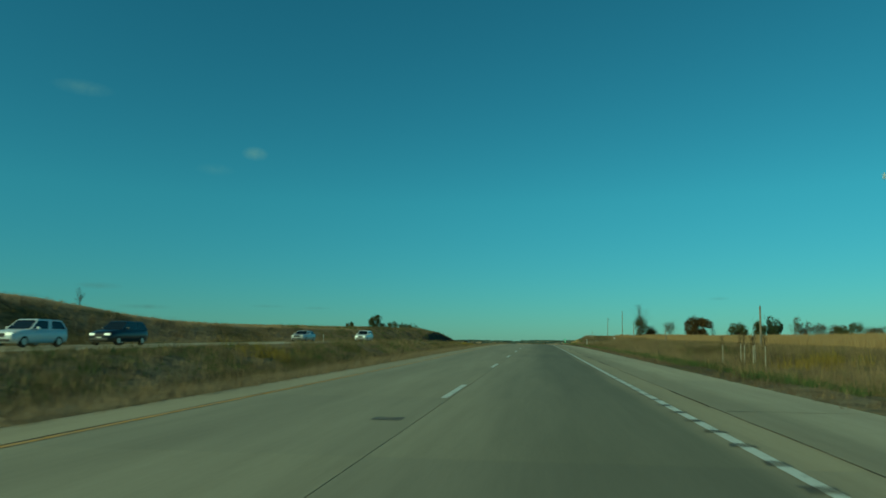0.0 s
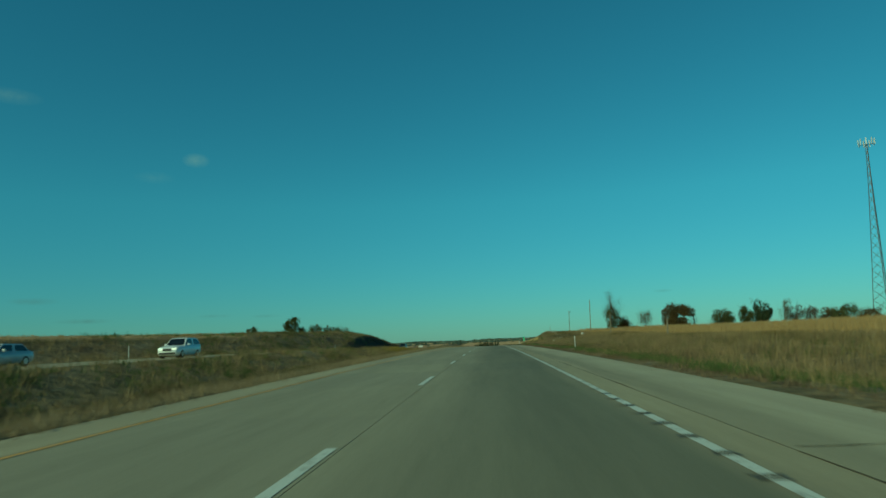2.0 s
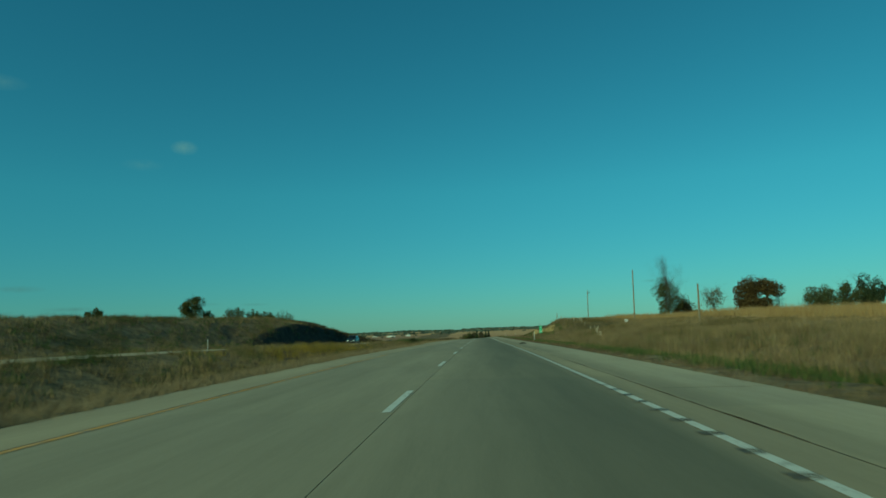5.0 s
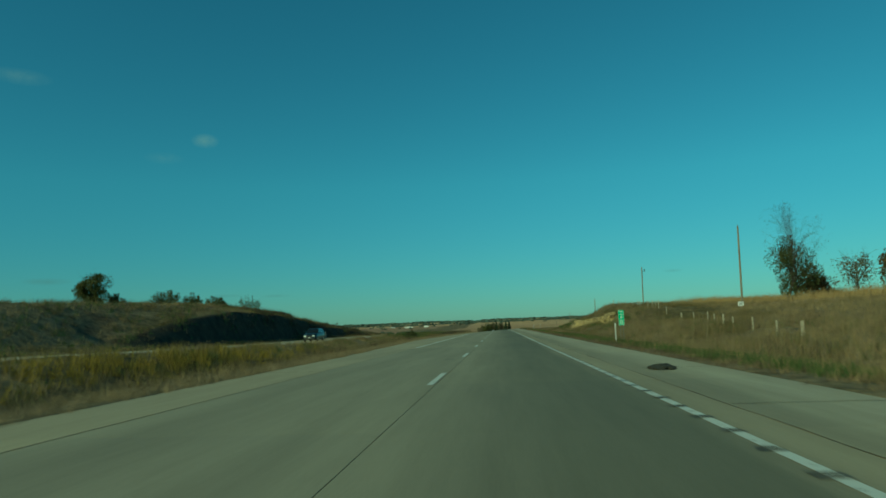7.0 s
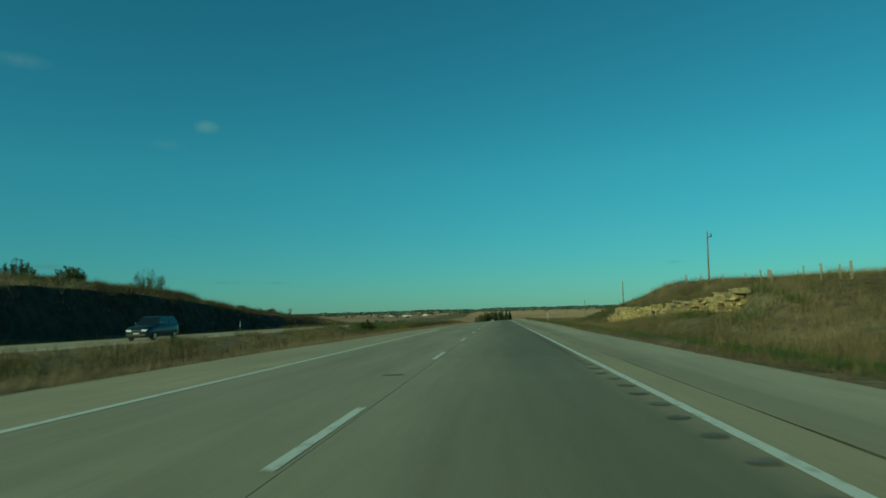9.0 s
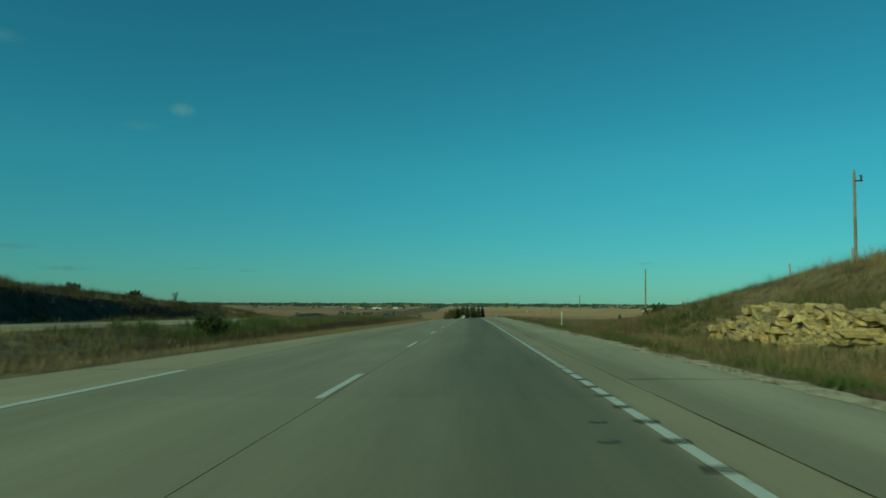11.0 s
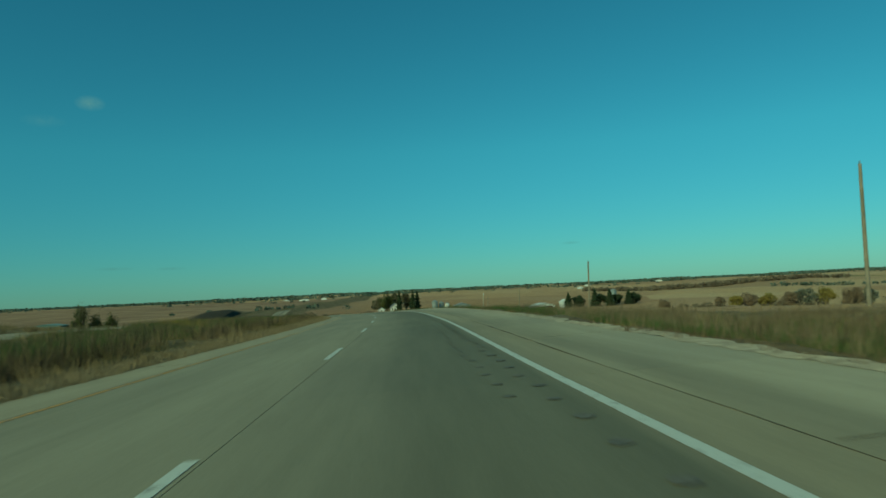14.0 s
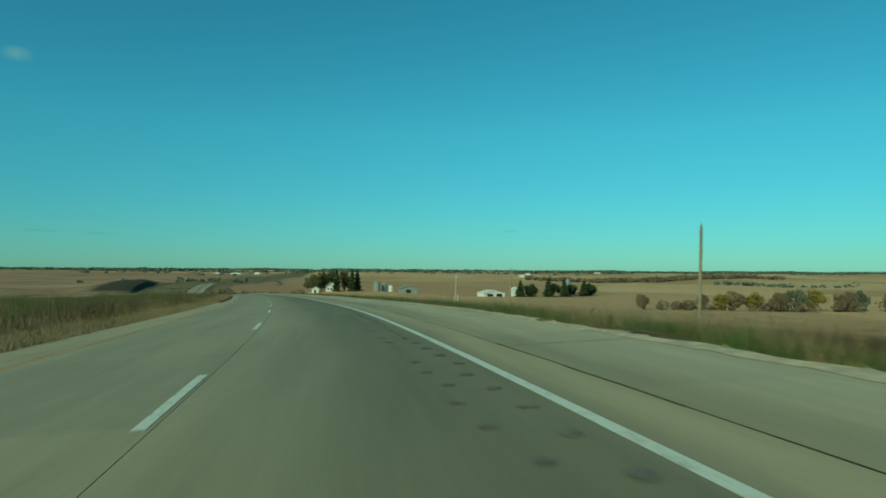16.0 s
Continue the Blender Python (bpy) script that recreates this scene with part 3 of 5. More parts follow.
tufts("dark_weeds", u, y, RS.uniform(0.4, 0.9, len(u)), 12, 0.006, DARK_WEED, "tall dark dead weeds on the crest of the bank", 41, 1.0, "weeds")
u, y = scatter(18, 2600, 13.0, 16.4, 236, 292, 0.5)
keep = off_rock(u, y, 0.75)
u, y = u[keep], y[keep]
tufts("green_weeds", u, y, RS.uniform(0.25, 0.6, len(u)), 16, 0.011, GREEN_WEED, "weeds growing round the rock ledge", 42, 0.8, "weeds")
u, y = scatter(22, 9000, 9.8, 17.5, 284, 340, 0.3)
tufts("straw_grass", u, y, RS.uniform(0.2, 0.45, len(u)), 16, 0.0075, RUSSET_WEED, "brown grass where the bank runs out", 45, 1.0)
# belt of tall weeds where the bank has ended
u, y = scatter(16, 15000, 7.5, 13.5, 322, 520, 0.4)
tufts("green_weeds", u, y, verge_heights(RS, u, 0.16, 0.46, 7.4, 9.2), 18, 0.010, GREEN_WEED, "belt of tall green and olive weeds beside the shoulder", 39, 0.8, "weeds")
u, y = scatter(23, 9000, 7.3, 14.5, 318, 500, 0.5)
tufts("russet_weeds", u, y, verge_heights(RS, u, 0.2, 0.78, 7.4, 9.8), 16, 0.0075, RUSSET_WEED, "brown dead stalks rising out of the weed belt", 46, 1.0, "weeds")
u, y = scatter(29, 8000, 8.2, 15, 318, 500, 0.5)
tufts("straw_grass", u, y, RS.uniform(0.45, 0.85, len(u)), 14, 0.007, STRAW, "pale straw stems rising out of the weed belt", 52, 1.0)

u, y = scatter(36, 9000, 8.0, 12.2, 345, 470, 0.5)
tufts("green_weeds", u, y, RS.uniform(0.3, 0.62, len(u)), 20, 0.013, GREEN_WEED, "thick dark green weeds along the foot of the belt", 59, 0.8, "weeds")
u, y = RS.normal(12.6, 0.9, 260), RS.normal(370, 3.2, 260)
tufts("dark_weeds", u, y, RS.uniform(0.5, 1.0, len(u)), 18, 0.008, DARK_WEED, "thicket of dark dead stalks in the weed belt", 60, 0.9, "weeds")

# median
u, y = scatter(3, 38000, -20.8, -5.0, -6, 430, 0.4)
keep = u < left_edge(y) - 0.22
u, y = u[keep], y[keep]
tufts("median_grass", u, y, verge_heights(RS, -u, 0.14, 0.56, 5.2, 8.6), 24, 0.0085, GRASS, "tall mixed green and dry grass filling the median", 23)
u, y = scatter(24, 17000, 0, 1, -6, 430)
u = left_edge(y) + 0.04 - 1.5 * u ** 1.4
tufts("fringe_grass", u, y, RS.uniform(0.08, 0.26, len(u)), 18, 0.007, STRAW, "tan dead grass lining the median edge of the paving", 47, 1.2)
u, y = scatter(9, 12000, -14.5, -7.4, 0, 430, 1.2)
tufts("dark_weeds", u, y, RS.uniform(0.35, 0.8, len(u)), 14, 0.010, DARK_WEED, "dark brown seed heads in the median", 32, 0.6, "weeds")
u, y = scatter(25, 7000, -16, -7.0, 0, 430, 0.9)
tufts("russet_weeds", u, y, RS.uniform(0.3, 0.7, len(u)), 14, 0.009, RUSSET_WEED, "brown weeds in the median", 48, 1.0, "weeds")
u, y = scatter(32, 7000, -20, -7.4, -6, 95, 0.8)
tufts("green_weeds", u, y, RS.uniform(0.15, 0.4, len(u)), 18, 0.010, GREEN_WEED, "low green grass in the near median", 55, 0.9, "weeds")
u, y = scatter(11, 6000, -20.5, -12.5, 0, 430, 1.0)
tufts("green_weeds", u, y, RS.uniform(0.3, 0.65, len(u)), 16, 0.012, GREEN_WEED, "green weeds on the far side of the median", 34, 0.8, "weeds")
u, y = scatter(30, 9000, -19, -8.5, 318, 500, 0.6)
tufts("green_weeds", u, y, RS.uniform(0.4, 0.85, len(u)), 16, 0.012, GREEN_WEED, "tall green weeds filling the median", 53, 0.8, "weeds")
u, y = scatter(31, 7000, -19, -7.5, 318, 500, 0.7)
tufts("russet_weeds", u, y, RS.uniform(0.45, 0.95, len(u)), 14, 0.010, RUSSET_WEED, "tall brown weeds filling the median", 54, 1.0, "weeds")
u, y = scatter(33, 5600, -12.5, -6.9, 270, 335, 0.8)
tufts("dark_weeds", u, y, np.interp(y, [300, 335], [1, 0.6]) * verge_heights(RS, -u, 0.3, 0.85, 6.6, 8.6), 17, 0.011, DARK_WEED, "dense dark brown brush beside the median shoulder", 56, 0.8, "weeds")
u, y = scatter(34, 2600, -20.5, -12.0, 288, 345, 0.9)
tufts("green_weeds", u, y, np.interp(y, [305, 345], [1, 0.6]) * RS.uniform(0.6, 1.1, len(u)), 18, 0.014, GREEN_WEED, "waist-high green brush hiding the far carriageway", 57, 0.7, "weeds")
# extra dark stalks whose colour stands in for shade on this bank end
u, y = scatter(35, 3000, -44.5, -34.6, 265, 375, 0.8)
tufts("dark_weeds", u, y, RS.uniform(0.5, 1.1, len(u)), 16, 0.018, DARK_WEED, "dark dead brush added to deepen the shade on the end of the bank", 58, 0.7, "weeds")
gu, gy = [], []
for cu, cy, su, sy, n in ((-18, 194, 1.2, 13, 230), (-14.5, 203, 1.4, 7, 50), (-17.5, 47, 0.8, 1.6, 30), (-15.2, 296.5, 0.8, 1.3, 70), (-13.9, 314, 0.6, 1.6, 60), (13.8, 32.0, 0.9, 0.9, 40), (-16, 372, 1.2, 1.5, 40)):
    gu.append(RS.normal(cu, su, n)), gy.append(RS.normal(cy, sy, n))
gu, gy = np.clip(np.concatenate(gu), -20.5, 16), np.concatenate(gy)
gu = np.where((gu > -7.3) & (gu < 8), -8.5, gu)
tufts("yellow_weeds", gu, gy, RS.uniform(0.5, 0.95, len(gu)), 30, 0.016, GOLD, "clumps of yellow goldenrod in the verge", 31, 0.9, "weeds")

# bank beyond the far carriageway
u, y = scatter(4, 22000, -49, -34.2, 10, 400, 0.3)
keep = ~((u < -43.5) & (y < 172)) & ~((u > -38.4) & (u < -35.6) & (cut_height(y) > 0.6) & (RS.uniform(0, 1, len(u)) < 0.85))
u, y = u[keep], y[keep]
tufts("bank_grass", u, y, RS.uniform(0.3, 0.75, len(u)), 16, 0.014, GRASS, "long dry grass on the cut bank", 24)
u, y = scatter(26, 4000, -48, -34.4, 120, 380, 1.0)
tufts("green_weeds", u, y, RS.uniform(0.3, 0.8, len(u)), 14, 0.018, GREEN_WEED, "green weeds patching the cut bank", 49, 0.8, "weeds")
u, y = scatter(27, 5000, -52, -37, 10, 380, 0.9)
keep = (u > -43.5) | (y > 172)
u, y = u[keep], y[keep]
tufts("russet_weeds", u, y, RS.uniform(0.4, 0.9, len(u)), 14, 0.014, RUSSET_WEED, "russet weeds along the bank", 50, 0.6, "weeds")
u, y = scatter(5, 4200, -62, -49, 150, 380, 0.5)
tufts("bank_grass", u, y, RS.uniform(0.3, 0.8, len(u)), 14, 0.018, GRASS, "tall dry weeds along the top of the bank", 25)

# crops
u, y = scatter(28, 6000, -64, -43.6, 10, 176)
tufts("crop", u, np.round(y / 1.5) * 1.5 + RS.normal(0, 0.12, len(y)), RS.uniform(0.18, 0.42, len(u)), 10, 0.014, CORN, "golden cut stubble in rows on the hilltop", 51, 0.8, "crop")
u, y = scatter(6, 15000, 31.5, 62, 40, 290)
tufts("crop", u, y, RS.uniform(0.8, 1.25, len(u)), 14, 0.016, CORN, "field of standing dry yellow-brown corn", 26, 0.45, "crop")
u, y = scatter(7, 4500, 62, 110, 120, 300)
tufts("crop", u, y, RS.uniform(0.9, 1.5, len(u)), 10, 0.035, CORN, "far side of the dry corn field", 27, 0.35, "crop")
u, y = scatter(8, 4000, -120, -63, 60, 260)
tufts("crop", u, y, RS.uniform(0.5, 1.0, len(u)), 9, 0.04, CORN, "dry golden crop stubble on the hilltop", 28, 0.35, "crop")

# crumbled pale gravel along the edges of the paving
def gravel_edge(side, y0, y1, wide, seed, label, material, over=0.08):
    rs = np.random.RandomState(seed)
    ys = np.arange(y0, y1, 0.45)
    n = len(ys)
    inner = np.full(n, RIGHT_EDGE - over) + rs.normal(0, 0.07, n) if side > 0 else left_edge(ys) + 0.06 + rs.normal(0, 0.06, n)
    w = wide * (0.75 + 0.25 * np.sin(ys * 0.7 + seed) * np.sin(ys * 0.23)) * rs.uniform(0.4, 1.4, n) + 0.03
    outer = inner + side * w
    us, yy = np.concatenate([inner, outer]), np.concatenate([ys, ys])
    zz = np.concatenate([surf(inner, ys) + 0.006, np.maximum(surf(inner, ys) - 0.02, ground_z(outer + road_x(ys), ys) + 0.04)])
    f = [(i, n + i, n + i + 1, i + 1) if side > 0 else (i, i + 1, n + i + 1, n + i) for i in range(n - 1)]
    tagged(part("gravel_edge", shape("gravel_edge", np.stack([us + road_x(yy), yy, zz], 1), f, material)), label, "gravel", kind="structure")


gravel_edge(1, 250, 600, 0.42, 4, "broken pale gravel along the edge of the shoulder", PALE_GRAVEL)
GRIT = simple("grit_stones", (0.40, 0.34, 0.25), 0.95, vary=0.3, scale=6)
rs = np.random.RandomState(77)
verts, faces = [], []
for k in range(1500):
    yy = rs.uniform(246, 430)
    uu = RIGHT_EDGE + abs(rs.normal(0.1, 0.22))
    s = rs.uniform(0.012, 0.045)
    c = np.array([uu + float(road_x(yy)), yy, float(ground_z(uu + float(road_x(yy)), yy)) + s * 0.3])
    b = len(verts)
    for d in ((1, 0, 0), (-1, 0, 0), (0, 1, 0), (0, -1, 0), (0, 0, 0.8), (0, 0, -0.8)):
        verts.append(c + np.array(d) * s * rs.uniform(0.6, 1.3))
    for t3 in ((0, 2, 4), (2, 1, 4), (1, 3, 4), (3, 0, 4), (2, 0, 5), (1, 2, 5), (3, 1, 5), (0, 3, 5)):
        faces.append([b + i for i in t3])
tagged(part("gravel", shape("gravel", verts, faces, GRIT)), "loose pale stones along the shoulder edge", "gravel", kind="stuff")

# ---- trees and shrubs ----
LEAF_GREEN = leafy("autumn_green_leaves", [(0.1, (0.05, 0.062, 0.024)), (0.5, (0.10, 0.112, 0.042)), (0.9, (0.18, 0.16, 0.065))])
LEAF_RUSSET = leafy("russet_leaves", [(0.1, (0.055, 0.038, 0.018)), (0.5, (0.12, 0.08, 0.032)), (0.9, (0.18, 0.13, 0.055))])
LEAF_DARK = leafy("conifer_needles", [(0.1, (0.022, 0.036, 0.02)), (0.5, (0.046, 0.064, 0.032)), (0.9, (0.085, 0.098, 0.046))], 0.1)
LEAF_YELLOW = leafy("yellowing_leaves", [(0.1, (0.06, 0.05, 0.015)), (0.5, (0.15, 0.11, 0.03)), (0.9, (0.24, 0.17, 0.05))])
LEAF_OLIVE = leafy("olive_brown_leaves", [(0.1, (0.10, 0.09, 0.055)), (0.5, (0.165, 0.145, 0.085)), (0.9, (0.25, 0.21, 0.125))])
LEAF_GREY = leafy("sparse_grey_twigs", [(0.1, (0.05, 0.042, 0.032)), (0.5, (0.10, 0.082, 0.062)), (0.9, (0.16, 0.13, 0.10))], 0.05)


def leaf_mesh(name, centres, size, rs, material, slim=0.55):
    n = len(centres)
    a = rs.normal(0, 1, (n, 3))
    a /= np.linalg.norm(a, axis=1)[:, None]
    b = np.cross(a, rs.normal(0, 1, (n, 3)))
    b /= np.linalg.norm(b, axis=1)[:, None]
    s = (size * rs.uniform(0.5, 1.4, n))[:, None]
    v = np.stack([centres - a * s, centres + b * s * slim, centres + a * s, centres - b * s * slim], 1).reshape(-1, 3)
    k = np.arange(n) * 4
    me = bpy.data.meshes.new(name)
    me.vertices.add(len(v))
    me.vertices.foreach_set("co", v.astype(np.float32).ravel())
    me.loops.add(4 * n)
    me.loops.foreach_set("vertex_index", np.stack([k, k + 1, k + 2, k + 3], 1).ravel().astype(np.int32))
    me.polygons.add(n)
    me.polygons.foreach_set("loop_start", k.astype(np.int32))
    me.update(calc_edges=True)
    me.materials.append(material)
    return me


def limbs(rs, height, spread, trunk_r, levels=3, fork=4, start=0.25, up=-0.1):
    """Tapered trunk with limbs. Returns its bmesh and the twig ends."""
    bm, tips = bmesh.new(), []

    def grow(p, way, length, r, level):
        segs = 3 if level == 0 else 2
        q = p
        for k in range(segs):
            way2 = (way + Vector(rs.normal(0, 0.13 + 0.06 * level, 3))).normalized()
            q2 = q + way2 * (length / segs)
            r2 = r * (0.74 if level == 0 else 0.62)
            tube(bm, q, q2, r, r2, 6 if level == 0 else (5 if level == 1 else 3))
            if level < levels and (level > 0 or k >= 1 or start < 0.3):
                for _ in range(fork if level == 0 else 3):
                    side = Vector((rs.normal(), rs.normal(), rs.uniform(up, 0.9))).normalized()
                    side = (side * spread + way2 * 0.8).normalized()
                    grow(q + (q2 - q) * rs.uniform(0.3, 1.0), side, length * rs.uniform(0.38, 0.58), r2 * 0.55, level + 1)
            q, r, way = q2, r2, way2
        tips.append(q)

    grow(Vector((0, 0, -0.1)), Vector((0, 0, 1)), height * 0.8, trunk_r, 0)
    return bm, np.array([tuple(t) for t in tips])


def tree(name, x, y, height, width, material, seed, label, leaves=1500, size=0.2, bark=BARK, sparse=0.0, lift=0.2, z=None, conifer=False, category="tree", group=""):
    """Trunk with limbs, crown of many small leaves in uneven clumps."""
    rs = np.random.RandomState(seed)
    leaves, size = (int(leaves * 3.0), size * 0.62) if y < 400 else (int(leaves * 1.3), size * 0.9)
    base = float(ground_z(x, y)) if z is None else z
    ob = root(name, Matrix.Translation((x, y, base)) @ Matrix.Rotation(rs.uniform(0, 6.28), 4, "Z"), label, category, group)
    if conifer:
        bm = bmesh.new()
        tube(bm, (0, 0, -0.2), (0, 0, height * 0.96), height * 0.022, 0.02, 6)
        for _ in range(24):
            zc, a = rs.uniform(0.1, 0.9) * height, rs.uniform(0, 6.28)
            rr = (1 - zc / height) * width * 0.5
            tube(bm, (0, 0, zc), (math.cos(a) * rr, math.sin(a) * rr, zc - 0.12 * rr), 0.05, 0.015, 3)
        part("trunk", bm, ob, material=bark)
        zc = rs.beta(1.1, 1.7, leaves) * height * 0.95 + 0.03 * height
        layer = 0.75 + 0.25 * np.sin(zc * 18 / height * 2 + rs.uniform(0, 0.8, leaves))
        a = rs.uniform(0, 2 * np.pi, leaves)
        rr = (1 - zc / height) ** 0.85 * width * 0.5 * np.sqrt(rs.uniform(0.1, 1, leaves)) * layer * (1 + 0.22 * np.sin(3 * a + zc))
        c = np.stack([np.cos(a) * rr, np.sin(a) * rr, zc], 1)
    else:
        bare = name == "bare_tree"
        bm, tips = limbs(rs, height, (0.5 * width / height + 0.14 if bare else 0.9 * width / height + 0.25), height * 0.014 + 0.02 if bare else height * 0.022 + 0.02, 3 if sparse or bare else 2, up=0.35 if bare else -0.1)
        part("trunk", bm, ob, material=bark)
        if not leaves:
            return ob
        # uneven clumps inside an egg-shaped crown
        k = 34 if category == "shrub" else 26
        cc = rs.normal(0, 1, (k, 3))
        cc /= np.linalg.norm(cc, axis=1)[:, None]
        cc *= rs.uniform(0.35, 0.95, (k, 1)) ** 0.6
        mid, half = height * (lift + (1 - lift) * 0.5), height * (1 - lift) * 0.5
        cc = cc * np.array([width * 0.44, width * 0.44, half * 0.85]) + np.array([0, 0, mid])
        pick = rs.randint(0, k, leaves)
        rad = rs.uniform(*((0.10, 0.24) if category == "shrub" else (0.13, 0.27)), k)[pick, None] * np.array([width, width, height * (1 - lift)])
        off = rs.normal(0, 1, (leaves, 3))
        off /= np.linalg.norm(off, axis=1)[:, None]
        c = cc[pick] + off * rad * rs.uniform(0.2, 1, (leaves, 1)) ** 0.5
        if sparse:
            c = c[rs.uniform(0, 1, leaves) > sparse]
        if bare:
            # fine twigs about the ends of the limbs
            c = tips[rs.randint(0, len(tips), leaves)] + rs.normal(0, 0.026 * height, (leaves, 3))
            c[:, 2] = np.maximum(c[:, 2], 0.15 * height)
            tagged(part("twigs", leaf_mesh("twigs", c, size * 1.9, rs, material, 0.06), ob, "fine bare twigs"), kind="stuff")
            return ob
    part("crown", leaf_mesh("crown", c, size, rs, material), ob)
    return ob


def spiky_shrub(name, x, y, height, width, material, seed, label, group="", category="shrub"):
    """Many straight stems fanning up from one foot, leafy towards their ends."""
    rs = np.random.RandomState(seed)
    ob = root(name, Matrix.Translation((x, y, float(ground_z(x, y)) - 0.1)), label, category, group)
    bm, c = bmesh.new(), []
    for k in range(int(18 + 6 * width)):
        a, out = rs.uniform(0, 2 * math.pi), math.sqrt(rs.uniform(0, 1))
        foot = np.array([math.cos(a) * out * width * 0.22, math.sin(a) * out * width * 0.22, 0])
        tip = np.array([math.cos(a) * out * width * 0.5, math.sin(a) * out * width * 0.5, height * rs.uniform(0.75, 1.06) * (1 - 0.42 * out * out)])
        tube(bm, foot, tip, 0.035, 0.008, 4)
        n = 85
        f = rs.beta(1.6, 1.1, n)[:, None]
        c.append(foot + (tip - foot) * f + rs.normal(0, 1, (n, 3)) * (0.07 * width * (1.05 - 0.75 * f)))
    part("stems", bm, ob, material=BARK)
    c = np.concatenate(c)
    c[:, 2] = np.maximum(c[:, 2], 0.05)
    part("leaves", leaf_mesh("leaves", c, 0.11, rs, material, 0.4), ob)
    return ob


# trees behind the corn field
tree("tree", 36.6, 241, 7.6, 5.2, LEAF_GREEN, 41, "bushy tree with dark green and russet leaves", 2600, 0.16, lift=0.05)
tree("bare_tree", 35.2, 240, 9.6, 2.4, LEAF_GREY, 142, "tall half-bare tree with thin grey twigs", 1900, 0.11, sparse=0.0, lift=0.4)
tree("tree", 40.0, 244, 4.2, 4.4, LEAF_RUSSET, 43, "low russet tree beside a taller one", 1100, 0.22, lift=0.05)
tree("tree", 47.4, 248, 6.4, 4.8, LEAF_OLIVE, 44, "small spreading tree with thin olive leaves", 900, 0.2, sparse=0.5, lift=0.2)
tree("shrub", 43.2, 247, 1.8, 4.2, LEAF_GREEN, 45, "low dark green shrub at the field edge", 600, 0.2, lift=0.0, category="shrub")
tree("tree", 58.2, 253, 8.2, 9.0, LEAF_RUSSET, 46, "broad round tree with russet autumn leaves", 3600, 0.32, lift=0.0)
tree("tree", 73.0, 259, 5.8, 7.5, LEAF_GREEN, 47, "rounded dark green tree behind the corn field", 1600, 0.26, lift=0.05)
tree("bare_tree", 64.6, 258, 5.6, 3.6, LEAF_GREY, 48, "bare grey tree with fine twigs", 500, 0.16, sparse=0.2, lift=0.35)
tree("tree", 74.8, 262, 4.0, 3.6, LEAF_RUSSET, 49, "small brown tree behind the corn field", 800, 0.24, lift=0.1)
tree("tree", 88.2, 267, 8.6, 6.2, LEAF_DARK, 50, "tall dark evergreen tree with uneven outline", 2400, 0.3, lift=0.02)
tree("tree", 83.0, 266, 6.8, 4.6, LEAF_GREEN, 51, "dark green tree beside an evergreen", 1200, 0.28, lift=0.1)
tree("bare_tree", 97.2, 272, 7.0, 6.0, LEAF_YELLOW, 52, "pale tan tree losing its leaves", 900, 0.22, sparse=0.25, lift=0.2)
for k, (x, y, h, w, m, lab) in enumerate(((102, 276, 5.8, 6.0, LEAF_GREY, "bare grey tree in a far row"), (108.5, 279, 5.2, 7.0, LEAF_GREY, "bare grey tree in a far row"),
                                         (117, 283, 4.8, 7.0, LEAF_RUSSET, "russet tree in a far row"), (125, 287, 5.6, 6.5, LEAF_GREEN, "dark green tree in a far row"),
                                         (113, 270, 4.4, 5.0, LEAF_GREEN, "dark green tree in a far row"), (134, 291, 4.6, 8.0, LEAF_RUSSET, "russet tree in a far row"),
                                         (143, 288, 5.0, 8.0, LEAF_GREEN, "dark green tree in a far row"), (155, 280, 4.6, 9.0, LEAF_GREY, "bare grey tree in a far row"))):
    tree("tree", x, y, h * 1.22, w, m, 60 + k, lab, 1000, 0.28, sparse=0.3 if m is LEAF_GREY else 0, lift=0.08, group="far tree row")

# shrubs on top of the cut
for k, (x, y, top, w, lab) in enumerate(((-61.6, 257, 10.8, 5.4, "rounded leafy tree on top of the bank"), (-58.6, 258.5, 7.4, 2.8, "low shrub on top of the bank"), (-58.0, 274, 8.7, 6.0, "spiky dark shrub on top of the bank"),
                                        (-54.8, 277, 8.1, 3.8, "spiky dark shrub on top of the bank"), (-54.4, 286, 7.9, 4.2, "spiky dark shrub on top of the bank"), (-52.6, 284, 7.2, 2.6, "small dark shrub on top of the bank"),
                                        (-56.5, 310, 8.9, 7.5, "bushy dark shrub near the end of the bank"), (-60.0, 217, 6.8, 3.0, "rounded shrub on top of the bank"))):
    g = float(ground_z(x, y))
    if k:
        spiky_shrub("shrub", x, y, top - g + 0.3, w, LEAF_GREEN, 71 + k, lab, "shrubs on the bank")
    else:
        tree("tree", x, y, top - g, w, LEAF_GREEN, 71, lab, 2600, 0.2, lift=0.02)
for k, (x, y) in enumerate(((-48.5, 330), (-47.0, 343))):
    spiky_shrub("shrub", x, y, 1.6, 2.2, LEAF_GREEN, 86 + k, "low shrub near the end of the bank", "shrubs on the bank")
tree("bare_tree", -48.0, 358, 1.9, 2.2, LEAF_GREY, 90, "small bare tree at the end of the bank", 260, 0.1, sparse=0.2, lift=0.2)
tree("bare_tree", -45.5, 64, 1.5, 1.6, LEAF_GREY, 91, "small bare shrub on the bank", 160, 0.08, sparse=0.2, lift=0.2)
spiky_shrub("shrub", 18.6, 309.5, 1.7, 2.4, LEAF_GREEN, 92, "leafy upright shrub at the end of the bank")
spiky_shrub("bush", -16.6, 294.0, 1.9, 2.6, LEAF_GREEN, 94, "loose bushy green shrub in the median")
